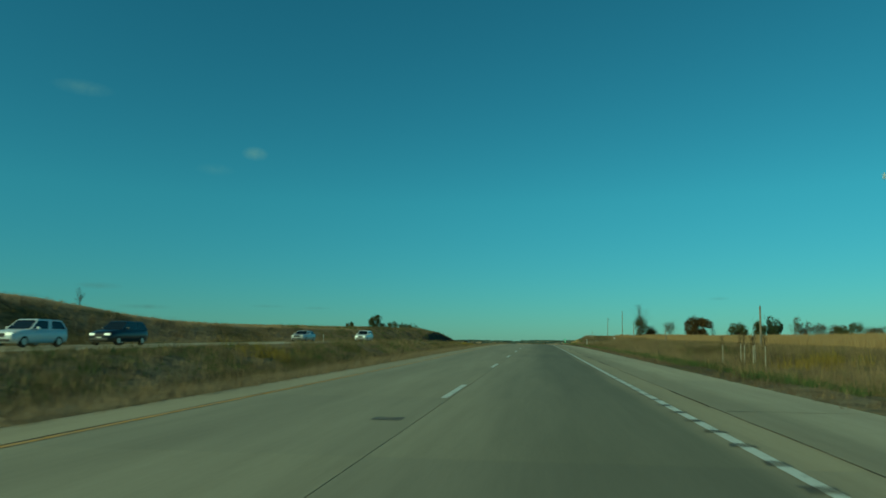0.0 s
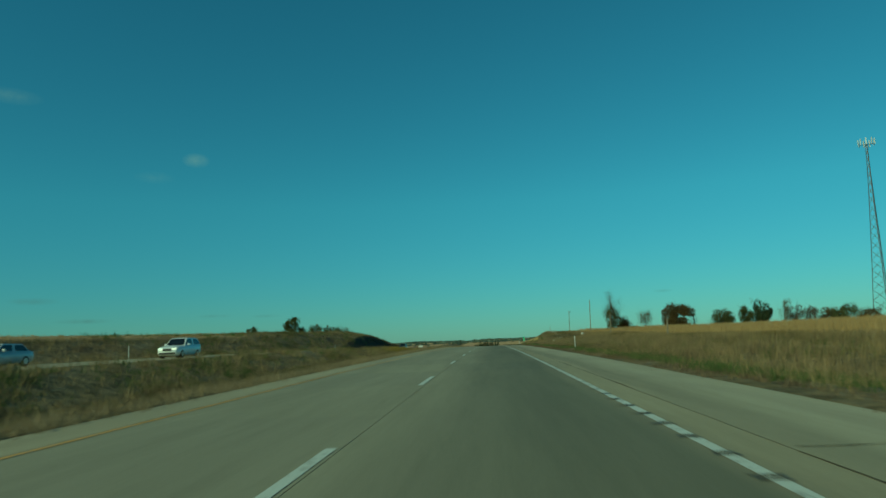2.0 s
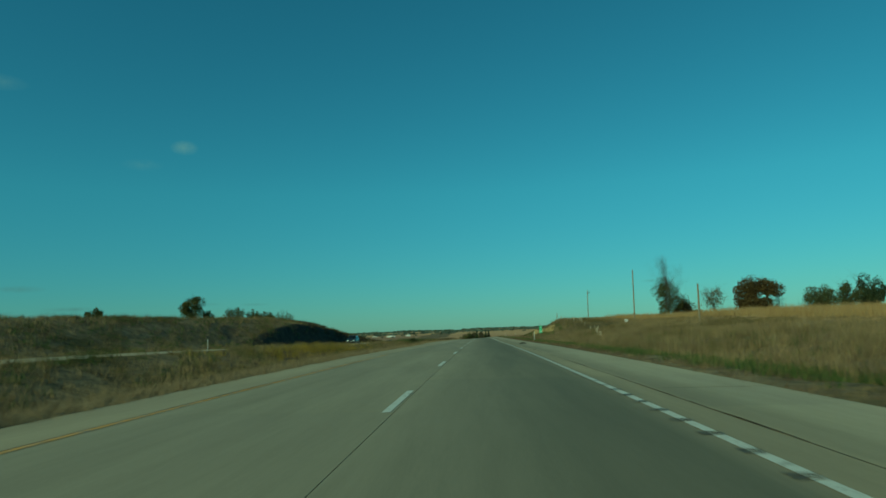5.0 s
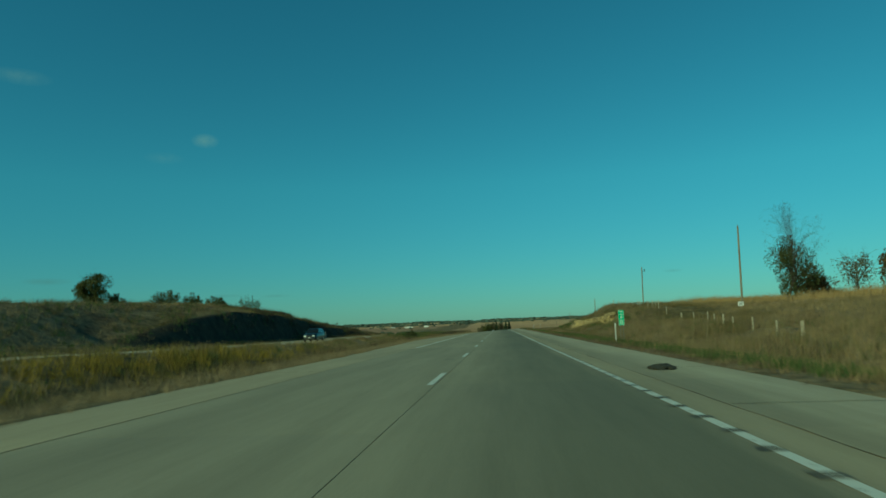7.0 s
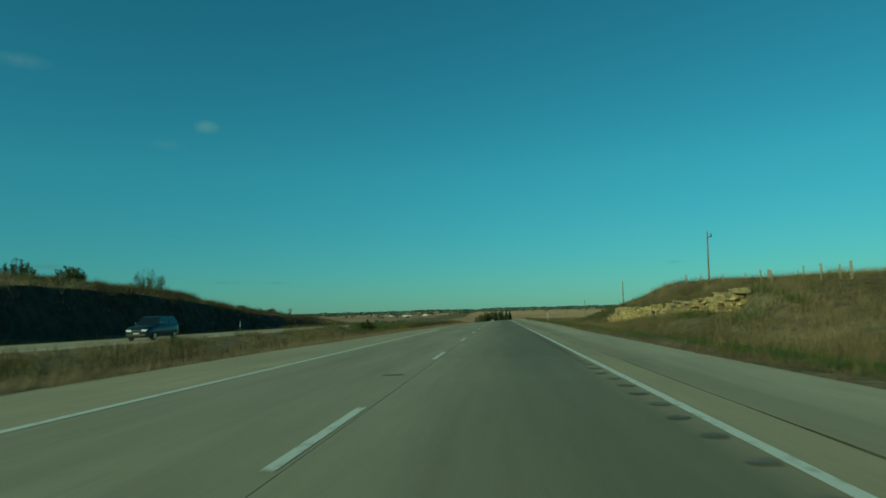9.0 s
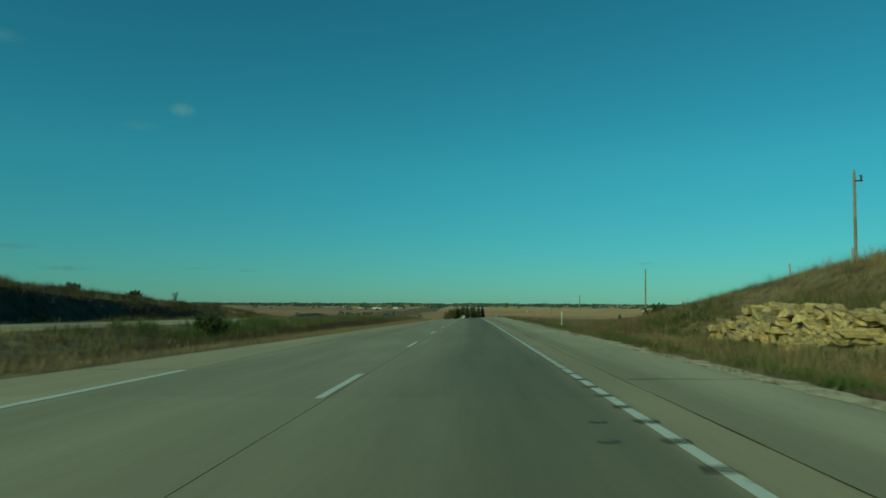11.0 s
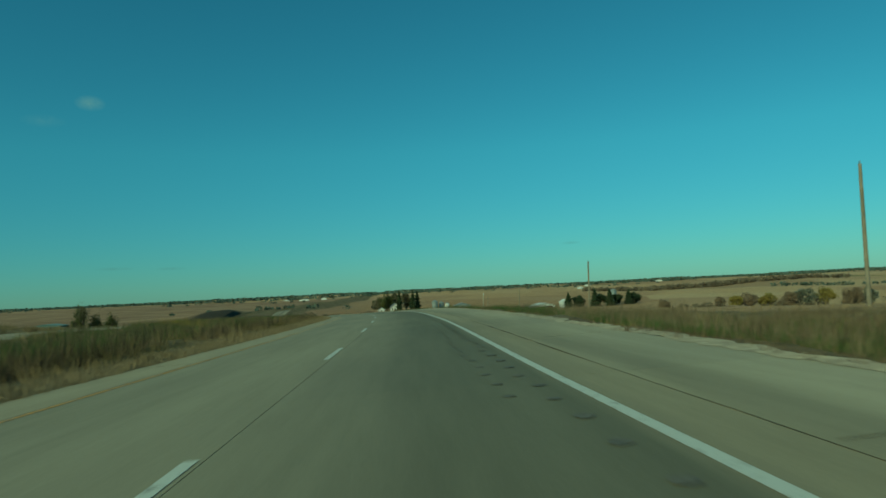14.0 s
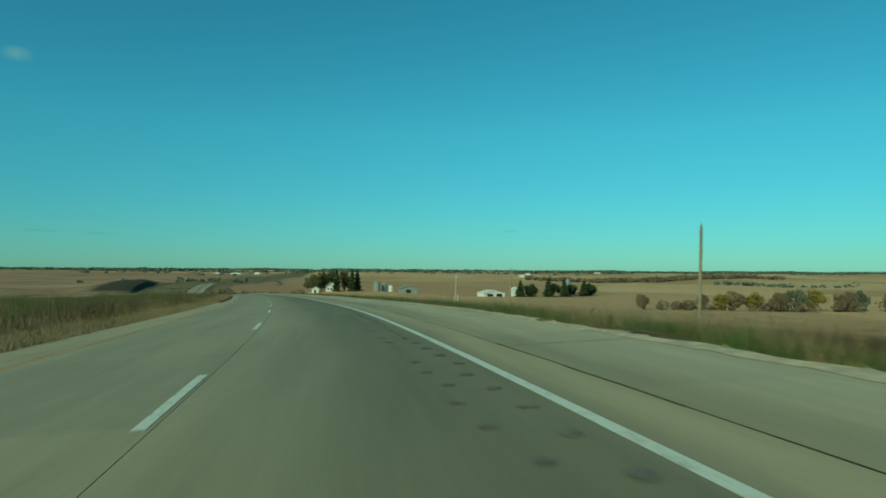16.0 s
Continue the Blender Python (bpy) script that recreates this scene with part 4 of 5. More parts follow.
spiky_shrub("bush", -17.6, 297.2, 1.4, 2.4, LEAF_GREEN, 95, "lower green shrub beside the goldenrod")
# saplings with pale wrapped stems
WRAP = simple("pale_trunk_wrap", (0.38, 0.35, 0.28), 0.8, vary=0.4, scale=9)
for k, (x, y) in enumerate(((11.9, 40.6), (12.6, 39.6), (12.3, 37.9), (12.5, 36.8), (12.0, 35.4), (12.1, 33.9))):
    rs = np.random.RandomState(110 + k)
    h = rs.uniform(1.6, 1.9)
    ob = root("sapling", Matrix.Translation((x, y, float(ground_z(x, y)) - 0.05)), "young sapling with pale wrapped stem and few leaves", "sapling", "saplings in the verge")
    bm = bmesh.new()
    tube(bm, (0, 0, 0), (0.03, 0, 1.15), 0.027, 0.02, 7)
    part("trunk_wrap", bm, ob, "pale trunk wrap", WRAP)
    bm = bmesh.new()
    tube(bm, (0.03, 0, 1.1), (0.0, 0.02, h), 0.014, 0.005, 5)
    for j in range(9):
        zc, a = rs.uniform(1.3, h - 0.1), rs.uniform(0, 6.28)
        tube(bm, (0.02, 0, zc), (0.16 * math.cos(a), 0.16 * math.sin(a), zc + 0.2), 0.007, 0.003, 3)
    part("stem", bm, ob, material=BARK)
    c = np.stack([rs.normal(0, 0.10, 60), rs.normal(0, 0.10, 60), rs.uniform(1.05, h, 60)], 1)
    part("leaves", leaf_mesh("leaves", c, 0.04, rs, LEAF_RUSSET), ob)


# ---- poles, posts, signs ----
def utility_pole(x, y, top, seed, arm=False):
    base = float(ground_z(x, y))
    ob = root("utility_pole", Matrix.Translation((x, y, base)), "weathered wooden utility pole standing in grass", "utility pole", "roadside poles")
    rs = np.random.RandomState(seed)
    bm = bmesh.new()
    h = top - base
    tilt = (np.array([0.028, 0.0]) + rs.normal(0, 0.005, 2)) * h
    tube(bm, (0, 0, -0.2), (tilt[0] * 0.5, tilt[1] * 0.5, h * 0.5), 0.13, 0.115, 10)
    tube(bm, (tilt[0] * 0.5, tilt[1] * 0.5, h * 0.5), (tilt[0], tilt[1], h), 0.115, 0.095, 10)
    part("shaft", bm, ob, material=POLE_WOOD)
    bm = bmesh.new()
    tube(bm, (tilt[0], tilt[1], h), (tilt[0], tilt[1], h + 0.16), 0.03, 0.045, 6)
    part("insulator", bm, ob, material=STEEL)
    if arm:
        bm = bmesh.new()
        box(bm, tilt[0] - 0.05, tilt[0] + 0.6, tilt[1] - 0.05, tilt[1] + 0.05, h - 0.75, h - 0.65, 0.01)
        tube(bm, (tilt[0] + 0.5, tilt[1], h - 0.65), (tilt[0] + 0.5, tilt[1], h - 0.25), 0.07, 0.09, 8)
        part("bracket", bm, ob, "small bracket with a dark fitting", DARK_STEEL)
    return ob


for k, (x, y, top, arm) in enumerate(((27.9, 86, 5.2, 0), (28, 148.5, 3.3, 0), (28, 196.5, 5.8, 0), (30.0, 240, 11.1, 0), (30.9, 299.8, 10.6, 1), (28.3, 352.4, 5.7, 0), (26.5, 405.4, 2.3, 0), (26, 459.2, -0.8, 0), (26, 515, -3.4, 0))):
    utility_pole(x, y, top, 130 + k, arm)


# leaning pale lamp post by the field
lx, ly = 19.4, 470.0
lamp_post = root("lamp_post", Matrix.Translation((lx, ly, float(ground_z(lx, ly)) - 0.1)) @ Matrix.Rotation(0.06, 4, "Y"), "leaning pale yard lamp post in grass", "lamp post")
bm = bmesh.new()
tube(bm, (0, 0, 0), (0, 0, 4.3), 0.11, 0.09, 10)
part("shaft", bm, lamp_post, material=PALE_BARK)
bm = bmesh.new()
tube(bm, (0, 0, 4.28), (0, 0, 4.5), 0.12, 0.2, 12)
tube(bm, (0, 0, 4.5), (0, 0, 4.62), 0.21, 0.05, 12)
part("head", bm, lamp_post, "white lamp head", WHITE_PLASTIC)


def fence_post(x, y, h, wide=0.07, lean=0.0):
    ob = root("fence_post", Matrix.Translation((x, y, float(ground_z(x, y)))) @ Matrix.Rotation(lean, 4, "Y"), "grey weathered wooden fence post", "fence post", "right-of-way fence")
    bm = bmesh.new()
    box(bm, -wide, wide, -wide, wide, -0.2, h, 0.015)
    part("post", bm, ob, material=POST_WOOD)
    return ob


rs = np.random.RandomState(140)
fence_y = [188 + 5.2 * k + rs.uniform(-0.8, 0.8) for k in range(20)]
fence_xy = [(float(np.interp(y, [188, 203, 221, 300], [14.5, 16.5, 20.0, 20.4])), y) for y in fence_y]
for k, (x, y) in enumerate(fence_xy):
    fence_post(x, y, 0.82 + rs.uniform(-0.12, 0.12), 0.04 + 0.02 * (k % 4 == 0), rs.normal(0, 0.04))
for x, y in ((20.4, 251.2), (20.4, 252.6), (20.3, 243.2), (20.2, 239.6)):
    fence_post(x, y, 0.9, 0.055)
wires = root("fence_wire", Matrix.Identity(4), "thin sagging wire strung between fence posts", "fence wire", "right-of-way fence")
for z in (0.25, 0.45, 0.65):
    bm = bmesh.new()
    for (x0, y0), (x1, y1) in zip(fence_xy[:-1], fence_xy[1:]):
        tube(bm, (x0 - 0.08, y0, float(ground_z(x0, y0)) + z), (x1 - 0.08, y1, float(ground_z(x1, y1)) + z), 0.0025, 0.0025, 3)
    part("strand", bm, wires, material=STEEL)


def delineator(x, y, h=1.2, z=None, label="white flexible delineator post with a reflector", side=1):
    ob = root("delineator_post", Matrix.Translation((x, y, float(ground_z(x, y)) if z is None else z)), label, "delineator", "roadside delineators")
    bm = bmesh.new()
    box(bm, -0.028, 0.028, -0.012, 0.012, -0.15, h, 0.008)
    box(bm, -0.032, -0.022, -0.03, 0.012, -0.15, h, 0.004)
    box(bm, 0.022, 0.032, -0.03, 0.012, -0.15, h, 0.004)
    part("post", bm, ob, material=WHITE_PLASTIC)
    bm = bmesh.new()
    r = bmesh.ops.create_cone(bm, cap_ends=True, segments=14, radius1=0.045, radius2=0.045, depth=0.015)
    bmesh.ops.transform(bm, matrix=Matrix.Translation((0, -0.04, h - 0.08)) @ Matrix.Rotation(radians(90), 4, "X"), verts=r["verts"])
    part("reflector", bm, ob, "round white reflector", WHITE_SIGN)
    return ob


for x, y in ((8.55, 102.2), (8.0, 294.7), (7.9, 197.0), (9.0, 407)):
    delineator(x, y, 1.12)
for x, y in ((-34.0, 292.5), (-34.0, 198.5), (-34.2, 110)):
    delineator(x, y, 1.3, label="white delineator post beside the far carriageway")

# mile marker
mx, my = 9.2, 202.3
mz = float(ground_z(mx, my))
mile = root("mile_marker", Matrix.Translation((mx, my, mz)), "green mile marker sign on a steel post", "road sign")
for px in (-0.1, 0.1):
    bm = bmesh.new()
    box(bm, px - 0.018, px + 0.018, 0.0, 0.03, -0.2, 1.98, 0.004)
    part("post", bm, mile, material=STEEL)
bm = bmesh.new()
box(bm, -0.18, 0.18, -0.008, -0.001, 1.12, 2.1, 0.003)
part("panel", bm, mile, "green reflective panel with white border", GREEN_SIGN)
bm = bmesh.new()
for x0, x1, z0, z1 in ((-0.17, 0.17, 1.13, 1.142), (-0.17, 0.17, 2.078, 2.09), (-0.17, -0.158, 1.142, 2.078), (0.158, 0.17, 1.142, 2.078), (-0.09, 0.09, 1.98, 2.03)):
    box(bm, x0, x1, -0.013, -0.009, z0, z1)
part("border", bm, mile, "white border", WHITE_SIGN)
for ch, zc in (("2", 1.58), ("8", 1.2)):
    cu = bpy.data.curves.new("digit", "FONT")
    cu.body, cu.size, cu.align_x, cu.extrude = ch, 0.40, "CENTER", 0.002
    tmp = bpy.data.objects.new("digit", cu)
    scene.collection.objects.link(tmp)
    dg = bpy.context.evaluated_depsgraph_get()
    me = bpy.data.meshes.new_from_object(tmp.evaluated_get(dg))
    bpy.data.objects.remove(tmp)
    part("digit", me, mile, "white numeral", WHITE_SIGN, Matrix.Translation((0, -0.012, zc)) @ Matrix.Rotation(radians(90), 4, "X"))

# small white notice on the bank
sx, sy = 26.2, 229.5
notice = root("notice_sign", Matrix.Translation((sx, sy, float(ground_z(sx, sy)) - 0.45)) @ Matrix.Scale(0.78, 4), "small white notice board on a wooden post", "sign")
bm = bmesh.new()
box(bm, -0.05, 0.05, 0, 0.08, -0.2, 1.5, 0.01)
part("post", bm, notice, material=POST_WOOD)
bm = bmesh.new()
box(bm, -0.36, 0.36, -0.02, -0.002, 1.05, 1.62, 0.004)
part("board", bm, notice, "white board", WHITE_SIGN)
bm = bmesh.new()
for k in range(3):
    box(bm, -0.25, 0.25 - 0.1 * (k == 2), -0.026, -0.021, 1.44 - 0.13 * k, 1.49 - 0.13 * k)
part("text_bar", bm, notice, "grey bar of writing", DARK_STEEL)

# lattice radio mast
tw = root("radio_mast", Matrix.Translation((172.4, 351.4, float(ground_z(172.4, 351.4)))) @ Matrix.Rotation(0.021, 4, "Y"), "tall dark steel lattice radio mast with antennas", "radio mast")
TH = 81.5 - float(ground_z(172.4, 351.4))


def mast_corner(k, z):
    w = 0.45 + 4.3 * max(0.0, 1 - z / (TH * 0.95)) ** 1.25
    return (w * math.cos(k * 2.094 + 0.4), w * math.sin(k * 2.094 + 0.4), z)


levels = [TH * (1 - (1 - i / 22) ** 1.15) for i in range(23)]
for k in range(3):
    bm = bmesh.new()
    for a, b in zip(levels[:-1], levels[1:]):
        tube(bm, mast_corner(k, a), mast_corner(k, b), 0.16, 0.15, 5)
    part("leg", bm, tw, material=DARK_STEEL)
bm = bmesh.new()
for a, b in zip(levels[:-1], levels[1:]):
    for k in range(3):
        tube(bm, mast_corner(k, a), mast_corner(k + 1, b), 0.06, 0.06, 3)
        tube(bm, mast_corner(k + 1, a), mast_corner(k, b), 0.06, 0.06, 3)
part("bracing", bm, tw, material=DARK_STEEL)
bm = bmesh.new()
for k in range(3):
    a, b = [Vector((3.2 * math.cos((k + d) * 2.094), 3.2 * math.sin((k + d) * 2.094), TH)) for d in (0, 1)]
    tube(bm, a, b, 0.06, 0.06, 4)
    tube(bm, a, (0, 0, TH - 0.8), 0.05, 0.05, 4)
part("platform", bm, tw, material=DARK_STEEL)
for k in range(9):
    a = k * 0.698
    bm = bmesh.new()
    box(bm, -0.22, 0.22, -0.1, 0.1, -1.5, 1.5, 0.03)
    part("antenna", bm, tw, "white panel antenna", WHITE_PLASTIC, Matrix.Translation((3.3 * math.cos(a), 3.3 * math.sin(a), TH + 0.5)) @ Matrix.Rotation(a + 1.57, 4, "Z"))
bm = bmesh.new()
tube(bm, (0, 0, TH - 0.5), (0, 0, TH + 2.6), 0.05, 0.02, 5)
part("rod", bm, tw, material=DARK_STEEL)

# ---- rock ledges in the cut ----
outcrop = root("rock_outcrop", Matrix.Identity(4), "layered yellow limestone ledge breaking out of the grassy bank", "rock outcrop")
rs = np.random.RandomState(160)
tone = LIMESTONE.node_tree
shader = tone.nodes["Principled BSDF"]
stone_colour = shader.inputs["Base Color"].links[0].from_socket
tone.links.new(mixed(tone, stone_colour, ramp(tone, tone.nodes.new("ShaderNodeObjectInfo").outputs["Random"], [(0.0, (0.55, 0.56, 0.6)), (0.4, (0.9, 0.88, 0.85)), (1.0, (1.15, 1.1, 1.0))]), 1.0, "MULTIPLY"), shader.inputs["Base Color"])
block_meshes = []
for k in range(14):
    bm = bmesh.new()
    bmesh.ops.create_cube(bm, size=1)
    bmesh.ops.subdivide_edges(bm, edges=bm.edges[:], cuts=1, use_grid_fill=True)
    for v in bm.verts:
        v.co = Vector([math.copysign(abs(c) ** 1.0, c) for c in v.co]) * (0.92 + 0.16 * rs.uniform())
        v.co += Vector(rs.normal(0, 0.095, 3))
    me = bpy.data.meshes.new("stone")
    bm.to_mesh(me)
    bm.free()
    me.materials.append(LIMESTONE)
    block_meshes.append(me)


def ledge(y0, y1, base0, base1, top0, top1, u_face, rows):
    """Broken courses of stone with a ragged top, the odd block missing or tipped."""
    for r in range(rows):
        y = y0 + rs.uniform(0, 0.5)
        while y < y1:
            w = rs.uniform(0.22, 0.7)
            f = (y - y0) / (y1 - y0)
            lo, hi = base0 + (base1 - base0) * f, top0 + (top1 - top0) * f
            hi = hi + 0.16 * math.sin(y * 2.3) + 0.1 * math.sin(y * 5.1 + 1)
            h = (hi - lo) / rows
            if rs.uniform() > (0.3 if r in (0, rows - 1) else 0.1):
                z = float(road_z(y)) + lo + h * (r + 0.5) + rs.normal(0, 0.03)
                uu = u_face + 0.07 * r + 0.18 * math.sin(y * 1.1 + r) + rs.uniform(-0.13, 0.13)
                part("stone", rs.choice(block_meshes), outcrop, at=Matrix.Translation((uu + float(road_x(y)), y + w / 2, z)) @ Matrix.Rotation(rs.normal(0, 0.22), 4, "Z") @ Matrix.Rotation(rs.normal(0, 0.08), 4, "X") @ Matrix.Diagonal((rs.uniform(0.5, 0.9), w * rs.uniform(0.9, 1.06), h * rs.uniform(0.85, 1.15), 1)))
            y += w * rs.uniform(0.9, 1.15)


ledge(240.5, 253, 0.9, 0.65, 2.05, 1.5, 14.75, 4)
ledge(252, 262, 0.75, 0.55, 1.35, 1.3, 14.85, 2)
ledge(261, 273, 0.15, -0.35, 1.3, 1.3, 14.75, 5)
ledge(272.5, 279.5, -0.45, -0.5, 1.45, 1.4, 14.65, 5)
ledge(279, 283.6, -0.55, -0.5, 0.8, 0.55, 14.7, 3)
ledge(242, 250, -0.45, -0.4, 0.02, 0.0, 13.4, 1)

# ---- scraps on the shoulder ----
deb = root("road_debris", Matrix.Translation((5.0, 173.5, float(surf(5.0, 173.5)))) @ Matrix.Scale(0.5, 4), "dark clump of dirt and grass lying on the shoulder", "debris")
rs = np.random.RandomState(170)
bm = bmesh.new()
r = bmesh.ops.create_icosphere(bm, subdivisions=3, radius=1)
for v in bm.verts:
    n = noise.noise(v.co * 2.2) * 0.35 + noise.noise(v.co * 6) * 0.15
    v.co = Vector((v.co.x * 0.62, v.co.y * 0.9, max(-0.02, v.co.z * 0.24))) * (1 + n)
    v.co.z = max(v.co.z, 0.001)
part("clod", bm, deb, material=simple("dark_dirt", (0.035, 0.032, 0.022), 0.95, vary=0.4, scale=8, fine=30, bump=0.8, dist=0.02))
c = np.stack([rs.normal(0, 0.25, 90), rs.normal(0, 0.35, 90), rs.uniform(0.05, 0.2, 90)], 1)
part("stalks", leaf_mesh("stalks", c, 0.09, rs, DARK_WEED, 0.2), deb)

# ---- vehicles on the far carriageway, facing back along the road ----
GLASS = simple("tinted_car_glass", (0.012, 0.015, 0.018), 0.06, vary=0.05, bump=0)
TYRE = simple("tyre_rubber", (0.02, 0.02, 0.02), 0.85, vary=0.1)
RIM = simple("alloy_rim", (0.45, 0.45, 0.46), 0.3, 0.9, vary=0.05, bump=0)
LAMP = simple("headlamp_lens", (0.75, 0.76, 0.74), 0.1, vary=0.03, bump=0)
LIT_LAMP = bpy.data.materials.new("headlamp_lit")
LIT_LAMP.use_nodes = True
LIT_LAMP.node_tree.nodes["Principled BSDF"].inputs["Emission Color"].default_value = (1, 0.93, 0.8, 1)
LIT_LAMP.node_tree.nodes["Principled BSDF"].inputs["Emission Strength"].default_value = 0.7
TRIM = simple("black_trim", (0.025, 0.025, 0.026), 0.5, vary=0.1, bump=0)


def car_paint(name, c, coat=0.5):
    m = simple(name, c, 0.28, 0.0, vary=0.04, scale=1.5, bump=0)
    m.node_tree.nodes["Principled BSDF"].inputs["Coat Weight"].default_value = coat
    return m


def loft(rings, cap=True):
    """Closed skin over rings of equally many points."""
    n = len(rings[0])
    v = [p for r in rings for p in r]
    f = [(i * n + j, i * n + (j + 1) % n, (i + 1) * n + (j + 1) % n, (i + 1) * n + j) for i in range(len(rings) - 1) for j in range(n)]
    if cap:
        f += [tuple(range(n))[::-1], tuple(range((len(rings) - 1) * n, len(rings) * n))]
    return v, f


def vehicle(name, x, y, paint, label, length=4.65, width=1.84, height=1.70, hood=1.02, cabin=(0.30, 0.98), lit=False, bed=False, yaw=0.0):
    """A car whose nose points to -y. cabin: where its glass starts and ends, as fractions of the length."""
    z = float(opp_z(y)) + 0.002
    ob = root(name, Matrix.Translation((x, y, z)) @ Matrix.Rotation(yaw, 4, "Z"), label, "car" if not bed else "truck", "oncoming vehicles")
    L, W, y0 = length, width / 2, -length / 2
    belt = hood + 0.04
    st = [(0.0, 0.80, 0.42, 0.70), (0.015, 0.88, 0.30, 0.80), (0.06, 0.96, 0.24, hood - 0.12), (0.16, 1.0, 0.24, hood - 0.03), (cabin[0], 1.0, 0.24, belt), (0.6, 1.0, 0.24, belt + 0.02),
          (0.90, 0.99, 0.26, belt + 0.03), (0.98, 0.94, 0.32, belt + 0.0), (1.0, 0.86, 0.45, belt - 0.12)]
    rings = []
    for f, w, zb, zt in st:
        yy, ww = y0 + f * L, w * W
        rings.append([(-ww * 0.9, yy, zb), (-ww, yy, zb + 0.16), (-ww, yy, zb + (zt - zb) * 0.62), (-ww * 0.93, yy, zt - 0.02), (-ww * 0.5, yy, zt + 0.03), (ww * 0.5, yy, zt + 0.03),
                      (ww * 0.93, yy, zt - 0.02), (ww, yy, zb + (zt - zb) * 0.62), (ww, yy, zb + 0.16), (ww * 0.9, yy, zb)])
    v, f = loft(rings)
    body = part("body", shape("body", v, f, paint, smooth_shade=True), ob)
    c0, c1 = y0 + cabin[0] * L, y0 + cabin[1] * L
    span = c1 - c0
    tr = 0.74 * W
    base = [(-0.92 * W, c0, belt), (0.92 * W, c0, belt), (0.93 * W, c1, belt), (-0.93 * W, c1, belt)]
    top = [(-tr, c0 + 0.24 * min(span, 3), height - 0.05), (tr, c0 + 0.24 * min(span, 3), height - 0.05), (tr, c1 - 0.13 * min(span, 3), height - 0.07), (-tr, c1 - 0.13 * min(span, 3), height - 0.07)]
    v = base + top + [(-tr * 0.9, c0 + 0.3 * min(span, 3), height), (tr * 0.9, c0 + 0.3 * min(span, 3), height), (tr * 0.9, c1 - 0.2 * min(span, 3), height - 0.02), (-tr * 0.9, c1 - 0.2 * min(span, 3), height - 0.02)]
    f = [(0, 1, 5, 4), (1, 2, 6, 5), (2, 3, 7, 6), (3, 0, 4, 7), (4, 5, 9, 8), (5, 6, 10, 9), (6, 7, 11, 10), (7, 4, 8, 11), (8, 9, 10, 11)]
    part("cabin", shape("cabin", v, f, paint), ob)

    def pane(nm, quad, inset, lab):
        q = [Vector(p) for p in quad]
        c = sum(q, Vector()) / 4
        n = (q[1] - q[0]).cross(q[3] - q[0]).normalized()
        out = [c + (p - c) * inset + n * 0.012 for p in q]
        part(nm, shape(nm, out + [p - n * 0.02 for p in out], [(0, 1, 2, 3), (0, 4, 5, 1), (1, 5, 6, 2), (2, 6, 7, 3), (3, 7, 4, 0)], GLASS), ob, lab)

    mix2 = lambda a, b, t: tuple(p + (q - p) * t for p, q in zip(a, b))
    pane("windshield", (base[0], base[1], top[1], top[0]), 0.9, "dark windshield")
    pane("rear_window", (base[2], base[3], top[3], top[2]), 0.82, "dark rear window")
    for a, b, c, d in ((base[1], base[2], top[2], top[1]), (base[3], base[0], top[0], top[3])):
        pane("side_window", (a, mix2(a, b, 0.48), mix2(d, c, 0.48), d), 0.84, "tinted side window")
        pane("side_window", (mix2(a, b, 0.52), b, c, mix2(d, c, 0.52)), 0.82, "tinted side window")
    if bed:
        bm = bmesh.new()
        box(bm, -W * 0.98, W * 0.98, c1 + 0.02, y0 + L * 0.995, belt - 0.02, belt + 0.14, 0.03)
        part("cargo_bed", bm, ob, material=paint)
    for sx in (-1, 1):
        for fy in (0.185, 0.805):
            bm = bmesh.new()
            r = bmesh.ops.create_cone(bm, cap_ends=True, segments=20, radius1=0.35, radius2=0.35, depth=0.23)
            bmesh.ops.bevel(bm, geom=[e for e in bm.edges if len(e.link_faces) == 2 and e.calc_face_angle() > 1], offset=0.04, segments=2, affect="EDGES")
            w = part("wheel", bm, ob, "black tyre", TYRE, Matrix.Translation((sx * (W - 0.10), y0 + fy * L, 0.35)) @ Matrix.Rotation(radians(90), 4, "Y"))
            bm = bmesh.new()
            bmesh.ops.create_cone(bm, cap_ends=True, segments=16, radius1=0.22, radius2=0.20, depth=0.26)
            part("rim", bm, w, "alloy rim", RIM)
        bm = bmesh.new()
        box(bm, sx * W * 0.62 - 0.2, sx * W * 0.62 + 0.2, y0 + 0.0, y0 + 0.16, 0.70, 0.86, 0.03)
        part("headlight", bm, ob, "headlight", LIT_LAMP if lit else LAMP)
        bm = bmesh.new()
        box(bm, sx * (W + 0.09) - 0.09, sx * (W + 0.09) + 0.09, c0 + 0.35, c0 + 0.5, belt + 0.0, belt + 0.17, 0.03)
        part("mirror", bm, ob, "door mirror", paint)
    bm = bmesh.new()
    box(bm, -W * 0.42, W * 0.42, y0 - 0.012, y0 + 0.05, 0.60, 0.82, 0.02)
    part("grille", bm, ob, "dark grille", TRIM)
    bm = bmesh.new()
    box(bm, -W * 0.75, W * 0.75, y0 - 0.02, y0 + 0.06, 0.34, 0.50, 0.03)
    part("bumper", bm, ob, "dark lower bumper", TRIM)
    bm = bmesh.new()
    box(bm, -0.2, 0.2, y0 - 0.03, y0 - 0.014, 0.52, 0.6)
    part("plate", bm, ob, "plain pale plate", WHITE_PLASTIC)
    return ob


